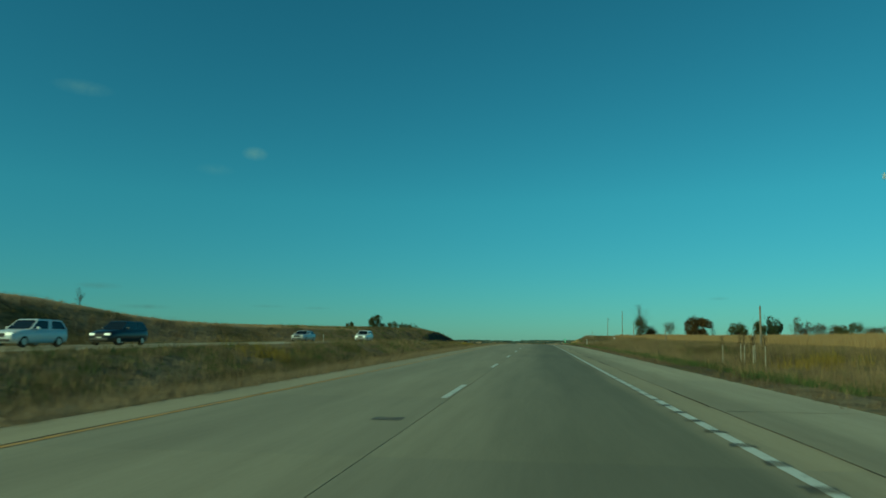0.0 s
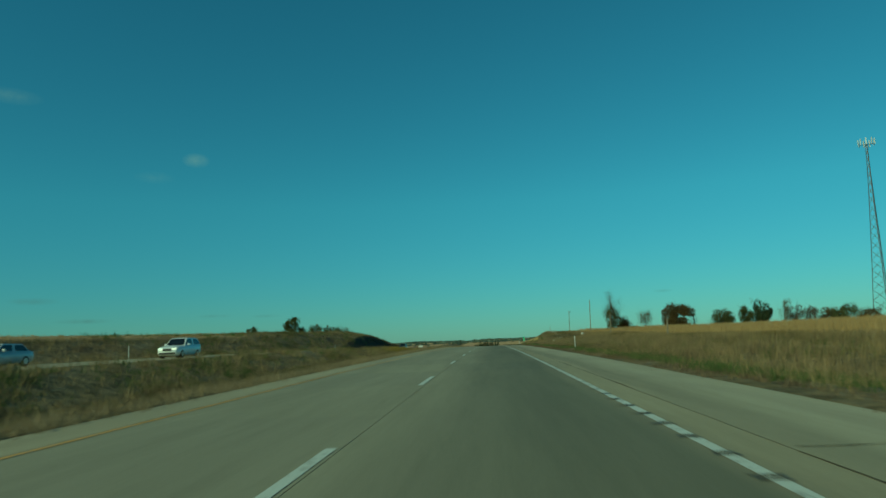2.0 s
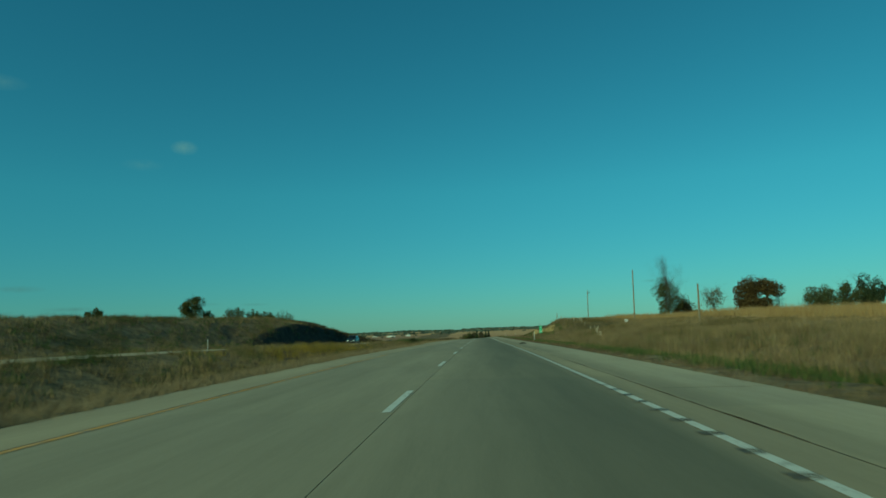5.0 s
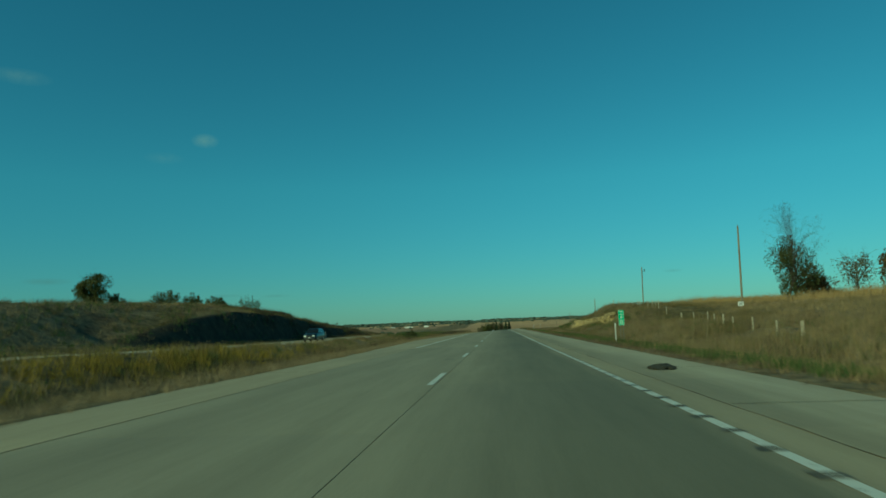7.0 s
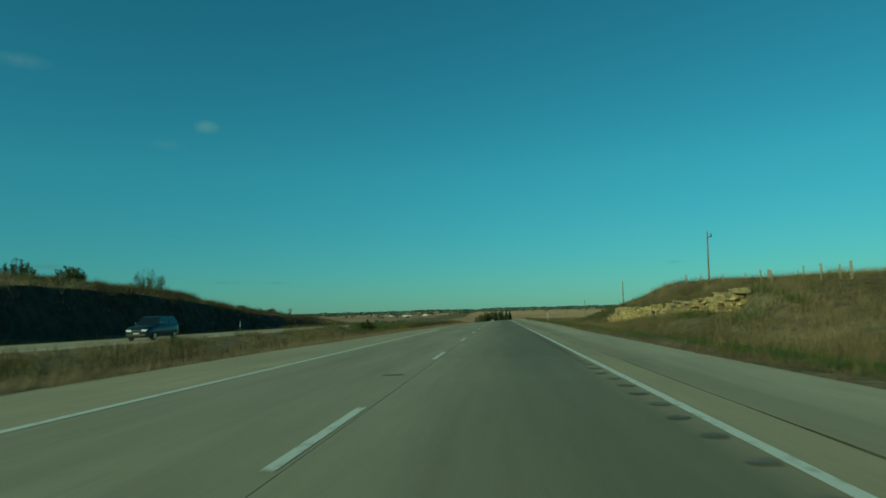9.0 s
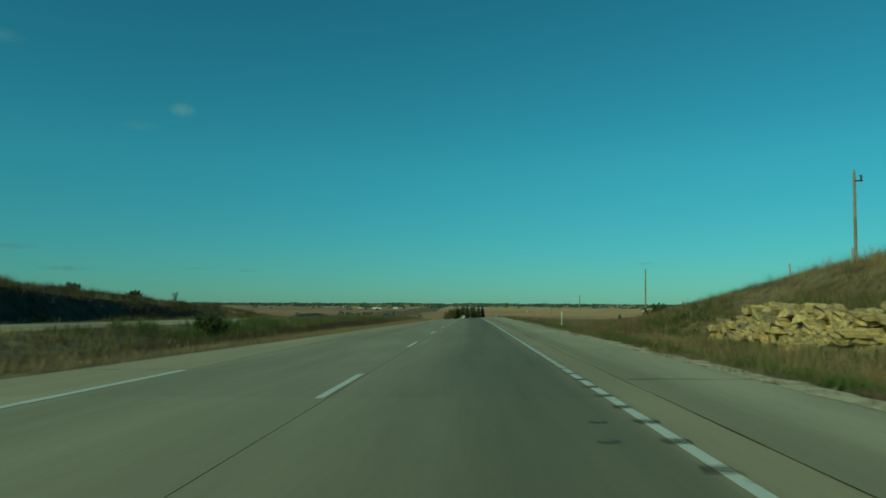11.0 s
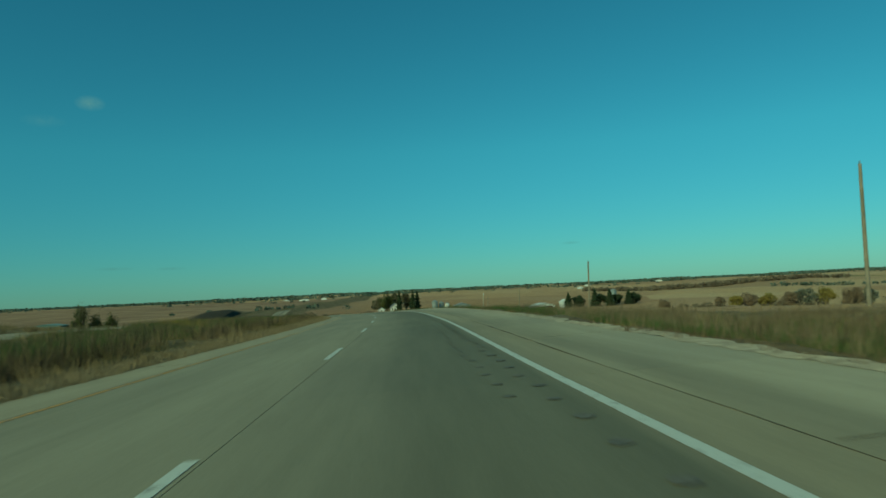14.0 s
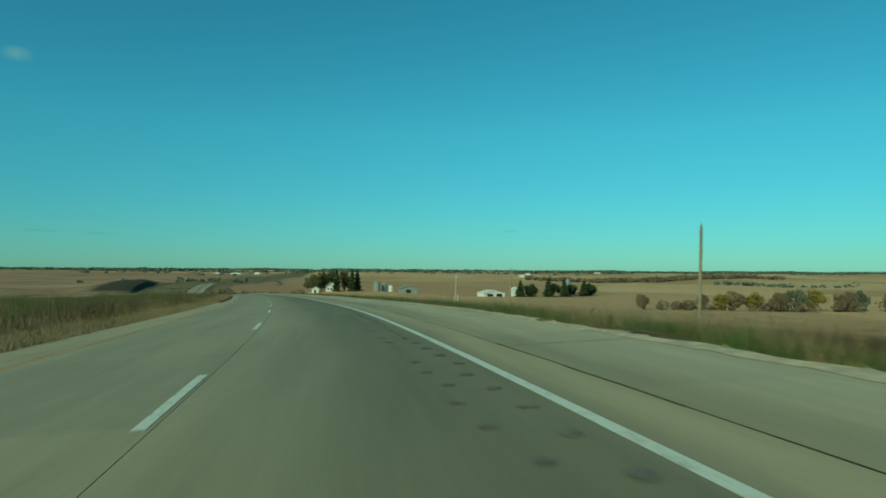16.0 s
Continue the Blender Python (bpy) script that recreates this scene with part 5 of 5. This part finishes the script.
PEARL = car_paint("white_car_paint", (0.72, 0.74, 0.74))
NAVY = car_paint("black_blue_car_paint", (0.012, 0.016, 0.024), 0.2)
SILVER = car_paint("silver_car_paint", (0.40, 0.42, 0.44))
TEAL = car_paint("dark_blue_car_paint", (0.012, 0.022, 0.03), 0.15)
vehicle("suv", -29.0, 37.2, PEARL, "white sport utility car on the far carriageway", lit=True)
vehicle("suv", -28.9, 46.0, NAVY, "dark sport utility car on the far carriageway", height=1.78, hood=1.08, lit=True)
vehicle("suv", -25.0, 101.5, PEARL, "white sport utility car coming along the far carriageway", lit=True)
vehicle("sedan", -28.6, 84.5, SILVER, "silver sedan on the far carriageway", length=4.7, height=1.46, hood=0.92, cabin=(0.28, 0.9))
vehicle("suv", -25.4, 253.0, TEAL, "dark blue-black sport utility car on the far carriageway", length=4.9, width=1.95, height=1.82, hood=1.12)

# ---- the farm and the far country ----
BARN_WHITE = simple("white_metal_siding", (0.74, 0.74, 0.71), 0.5, vary=0.08, scale=0.8)
ROOF_GREY = simple("grey_metal_roof", (0.30, 0.33, 0.33), 0.4, 0.3, vary=0.12, scale=0.7)
TEAL_SIDING = simple("blue_green_siding", (0.16, 0.27, 0.27), 0.6, 0.1, vary=0.12, scale=0.8)
PAINTED_OPENING = simple("painted_opening", (0.02, 0.02, 0.02), 0.9, vary=0.2)


def barn(name, x, y, w, d, h, roof_h, wall, roof, label, turn=0.0, z=None, doors=1, windows=0):
    """A gabled building with wall thickness, roof with eaves, doors and windows."""
    ob = root(name, Matrix.Translation((x, y, float(ground_z(x, y)) - 0.3 if z is None else z)) @ Matrix.Rotation(turn, 4, "Z"), label, "barn" if doors else "house")
    t = 0.25
    for x0, x1, y0, y1 in ((-w / 2, w / 2, -d / 2, -d / 2 + t), (-w / 2, w / 2, d / 2 - t, d / 2), (-w / 2, -w / 2 + t, -d / 2 + t, d / 2 - t), (w / 2 - t, w / 2, -d / 2 + t, d / 2 - t)):
        bm = bmesh.new()
        box(bm, x0, x1, y0, y1, 0, h)
        part("wall", bm, ob, material=wall)
    g = [(-w / 2, -d / 2, h), (w / 2, -d / 2, h), (0, -d / 2, h + roof_h), (-w / 2, -d / 2 + t, h), (w / 2, -d / 2 + t, h), (0, -d / 2 + t, h + roof_h)]
    part("gable", shape("gable", g, [(0, 1, 2), (5, 4, 3), (0, 2, 5, 3), (1, 4, 5, 2), (0, 3, 4, 1)], wall), ob)
    g = [(a, -b, c) for a, b, c in g]
    part("gable", shape("gable", g, [(2, 1, 0), (3, 4, 5), (3, 5, 2, 0), (2, 5, 4, 1), (1, 4, 3, 0)], wall), ob)
    e = 0.5
    for s in (-1, 1):
        k = 1 + e / (w / 2)
        v = [(0, -d / 2 - e, h + roof_h + 0.02), (s * w / 2 * k, -d / 2 - e, h + roof_h * (1 - k) + 0.02), (s * w / 2 * k, d / 2 + e, h + roof_h * (1 - k) + 0.02), (0, d / 2 + e, h + roof_h + 0.02)]
        v += [(a, b, c + 0.15) for a, b, c in v]
        part("roof", shape("roof", v, [(3, 2, 1, 0), (4, 5, 6, 7), (0, 1, 5, 4), (1, 2, 6, 5), (2, 3, 7, 6), (3, 0, 4, 7)], roof), ob, "sloping metal roof")
    # no holes in the walls: near-black panels paint the dark inside of open bays
    for k in range(doors):
        xc = (k - (doors - 1) / 2) * w * 0.45
        bm = bmesh.new()
        box(bm, xc - w * 0.14, xc + w * 0.14, -d / 2 - 0.06, -d / 2 - 0.01, 0.05, h * 0.82)
        part("door", bm, ob, "wide doorway panel", ROOF_GREY if wall is TEAL_SIDING else PAINTED_OPENING)
    for k in range(windows):
        xc = (k - (windows - 1) / 2) * w / max(windows, 1)
        bm = bmesh.new()
        box(bm, xc - 0.45, xc + 0.45, -d / 2 - 0.05, -d / 2 - 0.01, h * 0.35, h * 0.72)
        win = part("window", bm, ob, material=WHITE_PLASTIC)
        bm = bmesh.new()
        box(bm, xc - 0.36, xc + 0.36, -d / 2 - 0.075, -d / 2 - 0.055, h * 0.35 + 0.09, h * 0.72 - 0.09)
        part("pane", bm, win, material=GLASS)
    return ob


def silo(x, y, r, h, label, material=ROOF_GREY, z=None):
    ob = root("silo", Matrix.Translation((x, y, float(ground_z(x, y)) - 0.3 if z is None else z)), label, "silo")
    bm = bmesh.new()
    bmesh.ops.create_cone(bm, cap_ends=True, segments=20, radius1=r, radius2=r, depth=h)
    bmesh.ops.translate(bm, vec=(0, 0, h / 2), verts=bm.verts)
    part("drum", bm, ob, material=material)
    bm = bmesh.new()
    bmesh.ops.create_cone(bm, cap_ends=True, segments=20, radius1=r * 1.04, radius2=r * 0.15, depth=r * 0.6)
    bmesh.ops.translate(bm, vec=(0, 0, h + r * 0.3), verts=bm.verts)
    part("roof", bm, ob, material=ROOF_GREY)
    for k in range(4):
        bm = bmesh.new()
        bmesh.ops.create_cone(bm, cap_ends=True, segments=20, radius1=r * 1.012, radius2=r * 1.012, depth=0.12)
        bmesh.ops.translate(bm, vec=(0, 0, h * (0.18 + 0.2 * k)), verts=bm.verts)
        part("band", bm, ob, material=ROOF_GREY)
    return ob


barn("machine_shed", 110.5, 849, 17, 12, 3.4, 2.0, BARN_WHITE, BARN_WHITE, "low white metal machine shed with open bays", 0.25, doors=2)
barn("barn", 128, 846, 6, 7, 5.2, 1.8, BARN_WHITE, BARN_WHITE, "tall narrow white barn", 0.1, doors=1)
for k, (x, y, h, w) in enumerate(((125, 820, 10, 7), (134, 826, 7.5, 7), (144, 815, 11.5, 8), (150, 822, 8.0, 7.5), (155, 814, 11, 7), (163, 824, 7.5, 7), (171, 818, 9.5, 8), (177, 824, 7, 7.5))):
    spruce = k in (0, 2, 4, 6)
    tree("conifer" if spruce else "tree", x, y, h * 1.2, w * 1.35, LEAF_DARK, 200 + k, "dark green spruce in a farm windbreak" if spruce else "rounded dark tree in a farm windbreak", 1300, 0.7, conifer=spruce, lift=0.03, group="farm windbreak")
silo(165, 836, 2.4, 11, "blue-grey silo behind spruces")

# farmstead in the tree group where the road bends away
for k, (x, y, h, w, m, con) in enumerate(((-13, 690, 6.5, 7.5, LEAF_OLIVE, 0), (-8.5, 684, 7.0, 7, LEAF_GREEN, 0), (-3.5, 690, 7.5, 6.5, LEAF_OLIVE, 0), (-1.5, 678, 8.6, 4.5, LEAF_DARK, 1), (2.2, 684, 7.6, 5.5, LEAF_OLIVE, 0), (5.8, 680, 8.4, 5.0, LEAF_DARK, 1), (8.2, 684, 8.2, 5.0, LEAF_DARK, 1), (-6.0, 696, 7.0, 7.0, LEAF_GREEN, 0))):
    tree("tree", x, y, h * 1.3, w * 1.1, m, 220 + k, "dark spruce beside the farmhouse" if con else "tree with yellowing leaves round the farmhouse", 1300, 0.45, conifer=bool(con), lift=0.08, group="farmyard trees")
barn("farmhouse", -4.2, 682, 4.4, 6.0, 2.8, 1.8, BARN_WHITE, ROOF_GREY, "white farmhouse with grey roof among trees", 0.1, doors=0, windows=3)
barn("barn", -11.0, 672, 3.0, 3.5, 2.0, 1.0, BARN_WHITE, BARN_WHITE, "small white outbuilding near the farmhouse", 0.0)
barn("barn", 34.0, 700, 9, 8, 2.6, 1.4, ROOF_GREY, ROOF_GREY, "low grey metal farm building", 0.0)
for k, (x, y) in enumerate(((18.5, 702), (22.5, 706), (25.8, 704))):
    silo(x, y, 1.7 - 0.25 * k, 4.6 - 0.5 * k, "squat pale grain bin", BARN_WHITE if k == 2 else ROOF_GREY)
for k, (x, y, w, h) in enumerate(((-276, 2205, 26, 5.0), (-330, 2230, 18, 3.5), (-226, 2240, 14, 4.0), (560, 2350, 14, 4), (880, 2600, 20, 5), (420, 1900, 12, 4))):
    barn("barn", x, y, w, 12, h, 2.2, BARN_WHITE, BARN_WHITE, "long white farm building far off", 0.0, doors=0, windows=0)
silo(-1010, 2000, 5, 20, "tall dark silo far off")
silo(-1030, 2010, 5, 17, "tall dark silo far off")

# hedges, copses and ridges of wood
# foliage green with the blue of distance haze mixed into the colour
HAZED_WOOD = leafy("far_woods", [(0.1, (0.055, 0.078, 0.066)), (0.5, (0.085, 0.112, 0.092)), (0.9, (0.12, 0.135, 0.105))], 0.0)


BELT = leafy("brown_belt", [(0.1, (0.09, 0.074, 0.054)), (0.5, (0.145, 0.114, 0.082)), (0.9, (0.21, 0.165, 0.115))], 0.0)
LEAF_BROWN = leafy("brown_leaves", [(0.1, (0.17, 0.125, 0.09)), (0.5, (0.26, 0.19, 0.13)), (0.9, (0.34, 0.25, 0.165))])
LEAF_SLATE = leafy("grey_green_leaves", [(0.1, (0.14, 0.14, 0.11)), (0.5, (0.20, 0.20, 0.15)), (0.9, (0.27, 0.265, 0.20))])
LEAF_GOLD = leafy("golden_leaves", [(0.1, (0.20, 0.15, 0.045)), (0.5, (0.32, 0.25, 0.075)), (0.9, (0.40, 0.31, 0.10))])


def wood(name, pts, h, spread, leaf, label, seed, per=26, material=HAZED_WOOD):
    """Many crowns in one mesh."""
    rs = np.random.RandomState(seed)
    pts = np.asarray(pts, float)
    n = len(pts)
    hh = h * rs.uniform(0.45, 1.25, n)
    z = ground_z(pts[:, 0], pts[:, 1])
    off = rs.normal(0, 1, (n, per, 3))
    off /= np.linalg.norm(off, axis=2)[..., None]
    off *= rs.uniform(0.3, 1, (n, per, 1)) ** 0.5
    c = np.stack([pts[:, 0], pts[:, 1], z + hh * 0.48], 1)[:, None] + off * np.stack([hh * spread, hh * spread, hh * 0.5], 1)[:, None]
    return tagged(part(name, leaf_mesh(name, c.reshape(-1, 3), leaf, rs, material)), label, "trees", kind="stuff")


rs = np.random.RandomState(240)
pts = []
for _ in range(700):
    y = rs.uniform(2600, 4600)
    x = rs.uniform(-1.0, 1.0) * y * 1.05
    for _ in range(rs.randint(6, 13)):
        pts.append((x + rs.normal(0, 170), y + rs.normal(0, 25)))
wood("far_woods", pts, 5.0, 4.2, 5.5, "dark wooded ridge on the horizon", 241, 9)
pts = [(x, 1540 + 40 * math.sin(x * 0.01) + rs.normal(0, 12)) for x in np.concatenate([rs.uniform(330, 860, 170), rs.uniform(470, 640, 50)])]
wood("hedgerow", pts, 8.5, 1.0, 2.0, "dark red-brown belt of trees between far fields", 242, 40, BELT)
pts = [(x, 1250 - 0.25 * (x - 560) + rs.normal(0, 5)) for x in rs.uniform(520, 720, 26)] + [(x, 2300 + rs.normal(0, 30)) for x in rs.uniform(-1500, 1800, 60)] + [(x, 1750 + rs.normal(0, 20)) for x in rs.uniform(-500, -200, 12)]
wood("hedgerow", pts, 5.5, 1.1, 1.6, "low hedgerow bushes between far fields", 246, 30)
# row of autumn trees beyond the pale field
for k, (x, top, w, m, lab) in enumerate(((113, -9.6, 4.6, LEAF_BROWN, "small round brown tree beyond the field"), (139, -9.6, 5.0, LEAF_BROWN, "brown tree with thin leaves beyond the field"),
                                        (143.5, -9.2, 6.0, LEAF_GOLD, "yellowing tree beyond the field"), (150.5, -8.8, 7.5, LEAF_BROWN, "rounded grey-brown tree beyond the field"), (160, -9.4, 7.5, LEAF_GOLD, "olive yellow tree beyond the field"),
                                        (167, -8.8, 6.8, LEAF_BROWN, "reddish brown tree beyond the field"), (176, -7.4, 10.0, LEAF_SLATE, "large grey-green willow beyond the field"), (186, -8.0, 8.6, LEAF_GOLD, "golden yellow tree beyond the field"),
                                        (193.5, -8.6, 5.5, LEAF_BROWN, "brown tree beyond the field"), (199.5, -8.4, 5.5, LEAF_BROWN, "brown tree beyond the field"), (207, -8.6, 6.0, LEAF_SLATE, "grey-green tree beyond the field"), (216, -8.8, 6.5, LEAF_BROWN, "brown tree beyond the field"),
                                        (226, -8.4, 7.0, LEAF_SLATE, "grey-green tree beyond the field"), (236, -8.2, 8.0, LEAF_BROWN, "reddish brown tree beyond the field"), (247, -8.6, 7.0, LEAF_GOLD, "olive yellow tree beyond the field"), (258, -8.4, 8.0, LEAF_BROWN, "brown tree beyond the field"))):
    y = 600 + 3 * math.sin(k * 2.1)
    g = float(ground_z(x, y))
    tree("tree", x, y, top - g, w, m, 260 + k, lab, 2000, 0.36, lift=0.1, group="field edge trees")
pts = [(x, 598 + rs.normal(0, 3)) for x in np.concatenate([rs.uniform(119, 135, 16), rs.uniform(137, 262, 44)])]
wood("scrub", pts, 3.6, 0.7, 0.5, "low brown scrub under the field edge trees", 243, 60, BELT)
pts = [(x, 600 + rs.normal(0, 6)) for x in rs.uniform(-56, -12, 60)]
wood("scrub", pts, 2.8, 0.6, 0.35, "low brown roadside scrub where the road bends", 247, 90, BELT)
for k, (x, y, top, w) in enumerate(((-140.5, 620, -0.4, 7.0), (-136.6, 624, -4.0, 5.5), (-128.0, 620, -4.4, 6.0), (-146.5, 628, -6.2, 6.0))):
    tree("tree", x, y, top - float(ground_z(x, y)), w, LEAF_GREEN, 280 + k, "dark green tree beside a metal shed", 1300, 0.34, lift=0.05, group="trees by the metal shed")
barn("machine_shed", -154.8, 622, 11.4, 9.0, 6.4, 0.7, TEAL_SIDING, TEAL_SIDING, "low blue-green metal shed in a field", 0.0, doors=1)
pts = [(rs.uniform(-250, -40), 1040 + rs.normal(0, 14)) for _ in range(16)]
wood("hedgerow", pts, 4, 1.0, 1.4, "low scrub along a field edge", 245, 30)
u, y = scatter(12, 9000, 19, 110, 338, 520, 0.2)
tufts("field_grass", u, y, RS.uniform(0.1, 0.22, len(u)), 10, 0.016, CORN, "pale dry stubble in the field below the road", 36, 0.5, "grass")
u, y = scatter(13, 3500, -20, -5, 430, 640, 0.4)
tufts("median_grass", u, y, RS.uniform(0.3, 0.6, len(u)), 20, 0.016, GRASS, "tall grass in the median further on", 37)
u, y = scatter(14, 3500, 6.8, 17, 430, 640, 0.4)
tufts("verge_grass", u, y, RS.uniform(0.25, 0.5, len(u)), 20, 0.016, GRASS, "tall grass beside the road further on", 38)


# ---- slabs and paint of the carriageway ----
for k in range(-4, 70):
    y0 = k * SLAB
    for u0, u1, m in ((None, -3.62, SHOULDER), (-3.62, 0.0, LANE), (0.0, 4.23, LANE), (4.23, RIGHT_EDGE, SHOULDER)):
        part("slab", slab(u0, u1, y0, y0 + SLAB, m), road)
far_ys = np.arange(70 * SLAB, 952, 4.0)
for u0, u1, m in ((-4.4, -3.62, SHOULDER), (-3.62, 0.0, LANE), (0.0, 4.23, LANE), (4.23, RIGHT_EDGE, SHOULDER)):
    part("far_slabs", strip(u0 + 0.01, u1 - 0.01, far_ys, 0.0, "far_slabs", m), road)
line_ys = np.arange(-30, 940, 3.0)
line_u = np.interp(line_ys, [304, 314, 325, 340], [3.525, 3.45, 3.36, 3.345])
part("edge_line", strip(line_u, line_u + 0.125, line_ys, 0.005, "edge_line", WHITE_PAINT), road)
part("edge_line", strip(-3.595, -3.495, np.arange(-30, 150, 3.0), 0.005, "edge_line", YELLOW_PAINT), road)
part("edge_line", strip(-3.70, -3.54, np.arange(197, 263, 3.0), 0.005, "edge_line", WHITE_PAINT), road)
part("edge_line", strip(-3.595, -3.495, np.arange(293, 940, 3.0), 0.005, "edge_line", YELLOW_PAINT), road)
for k in range(-2, 76):
    y0 = -0.137 + 12.192 * k
    part("lane_dash", strip(-0.17, -0.05, np.linspace(y0, y0 + 3.34, 4), 0.005, "lane_dash", WHITE_PAINT), road)

# dark sealed joints beside the lanes
def seal(u0, wide, y0, y1, seed):
    rs = np.random.RandomState(seed)
    ys = np.arange(y0, y1, 0.9)
    w = wide * rs.uniform(0.5, 1.3, len(ys)) * (0.75 + 0.25 * np.sin(ys * 0.21))
    o = u0 + rs.normal(0, 0.008, len(ys))
    part("joint_seal", strip(o - w, o + w, ys, 0.004, "joint_seal", TAR), road)


seal(4.23, 0.009, -20, 640, 183)
rs = np.random.RandomState(184)
for k in range(60):
    y0 = -15 + 8.2 * k + rs.uniform(-3, 3)
    seal(4.235 + rs.normal(0, 0.008), rs.uniform(0.010, 0.020), y0, y0 + rs.uniform(1.5, 5), 300 + k)
seal(-3.63, 0.012, -20, 640, 182)

# rumble strip: short dark dips, on the edge line at first and further on in two rows inside it
rs = np.random.RandomState(190)
verts, faces, uvs = [], [], []


def dip(u0, y0, half_u, half_y):
    b = len(verts)
    n = 9
    for k in range(n):
        a = 2 * math.pi * k / n
        uu, yy = u0 + half_u * math.cos(a) * rs.uniform(0.8, 1.15), y0 + half_y * math.sin(a) * rs.uniform(0.75, 1.2)
        verts.append((uu + float(road_x(yy)), yy, float(surf(uu, yy)) + 0.010))
    faces.append(list(range(b, b + n)))


def hatch(u0, y0):
    """A milled dip on the line: a few short dark bars."""
    for j in range(3):
        half, yy = 0.13 * rs.uniform(0.75, 1.1), y0 + (j - 1) * 0.085
        b = len(verts)
        for a, c in ((-half, -0.018), (half, -0.024), (half * 0.95, 0.02), (-half, 0.022)):
            verts.append((u0 + a + float(road_x(yy)), yy + c, float(surf(u0 + a, yy)) + 0.010))
        faces.append([b, b + 1, b + 2, b + 3])


y = -10.0
while y < 460:
    if y < 205 or 250 < y < 300:
        hatch(3.55 + rs.normal(0, 0.015), y)
        if y > 250 and rs.uniform() < 0.35:
            dip(3.1 + rs.normal(0, 0.05), y, 0.1, 0.09)
    elif y < 250:
        dip(3.36 + rs.normal(0, 0.02), y, 0.13, 0.13 * rs.uniform(0.7, 1.2))
    else:
        dip(3.05 + rs.normal(0, 0.03), y, 0.09, 0.10 * rs.uniform(0.8, 1.3))
        if rs.uniform() < 0.85:
            dip(2.62 + rs.normal(0, 0.04), y + 0.4, 0.075, 0.08)
    y += 1.02
y = 12.0
while y < 120:
    dip(-4.42 + rs.normal(0, 0.015), y, 0.02, 0.11 * rs.uniform(0.7, 1.2))
    y += 0.75
part("rumble_strip", shape("rumble_strip", verts, faces, RUBBER_MARK), road, "worn dark rumble strip dips")

# tar patches and small cracks
for u0, y0, w, l in ((-0.42, 8.9, 0.2, 0.16), (-0.5, 86.5, 0.22, 0.12), (-0.45, 158, 0.2, 0.22), (-0.5, 181, 0.16, 0.14), (-0.45, 215, 0.2, 0.14), (-0.6, 273, 0.2, 0.16)):
    part("tar_patch", strip(u0 - w, u0 + w, np.array([y0 - l, y0, y0 + l]), 0.006, "tar_patch", RUBBER_MARK), road)
for k in range(46):
    y0 = -8 + k * 10.2 + rs.uniform(-2, 2)
    us = np.linspace(4.3, 6.3, 9)
    c = y0 + np.cumsum(rs.normal(0, 0.035, 9))
    w = 0.012 * rs.uniform(0.5, 1.6, 9)
    v = [(a + float(road_x(b)), b + s * d, float(surf(a, b)) + 0.004) for s in (-1, 1) for a, b, d in zip(us, c, w)]
    part("crack", shape("crack", v, [(i, i + 1, 10 + i, 9 + i) for i in range(8)], TAR), road)
for k in range(30):
    y0 = -8 + k * 14.2 + rs.uniform(-3, 3)
    us = np.linspace(float(left_edge(y0)) + 0.1, -3.7, 7)
    c = y0 + np.cumsum(rs.normal(0, 0.04, 7))
    w = 0.012 * rs.uniform(0.5, 1.6, 7)
    v = [(a + float(road_x(b)), b + s * d, float(surf(a, b)) + 0.004) for s in (-1, 1) for a, b, d in zip(us, c, w)]
    part("crack", shape("crack", v, [(i, i + 1, 8 + i, 7 + i) for i in range(6)], TAR), road)
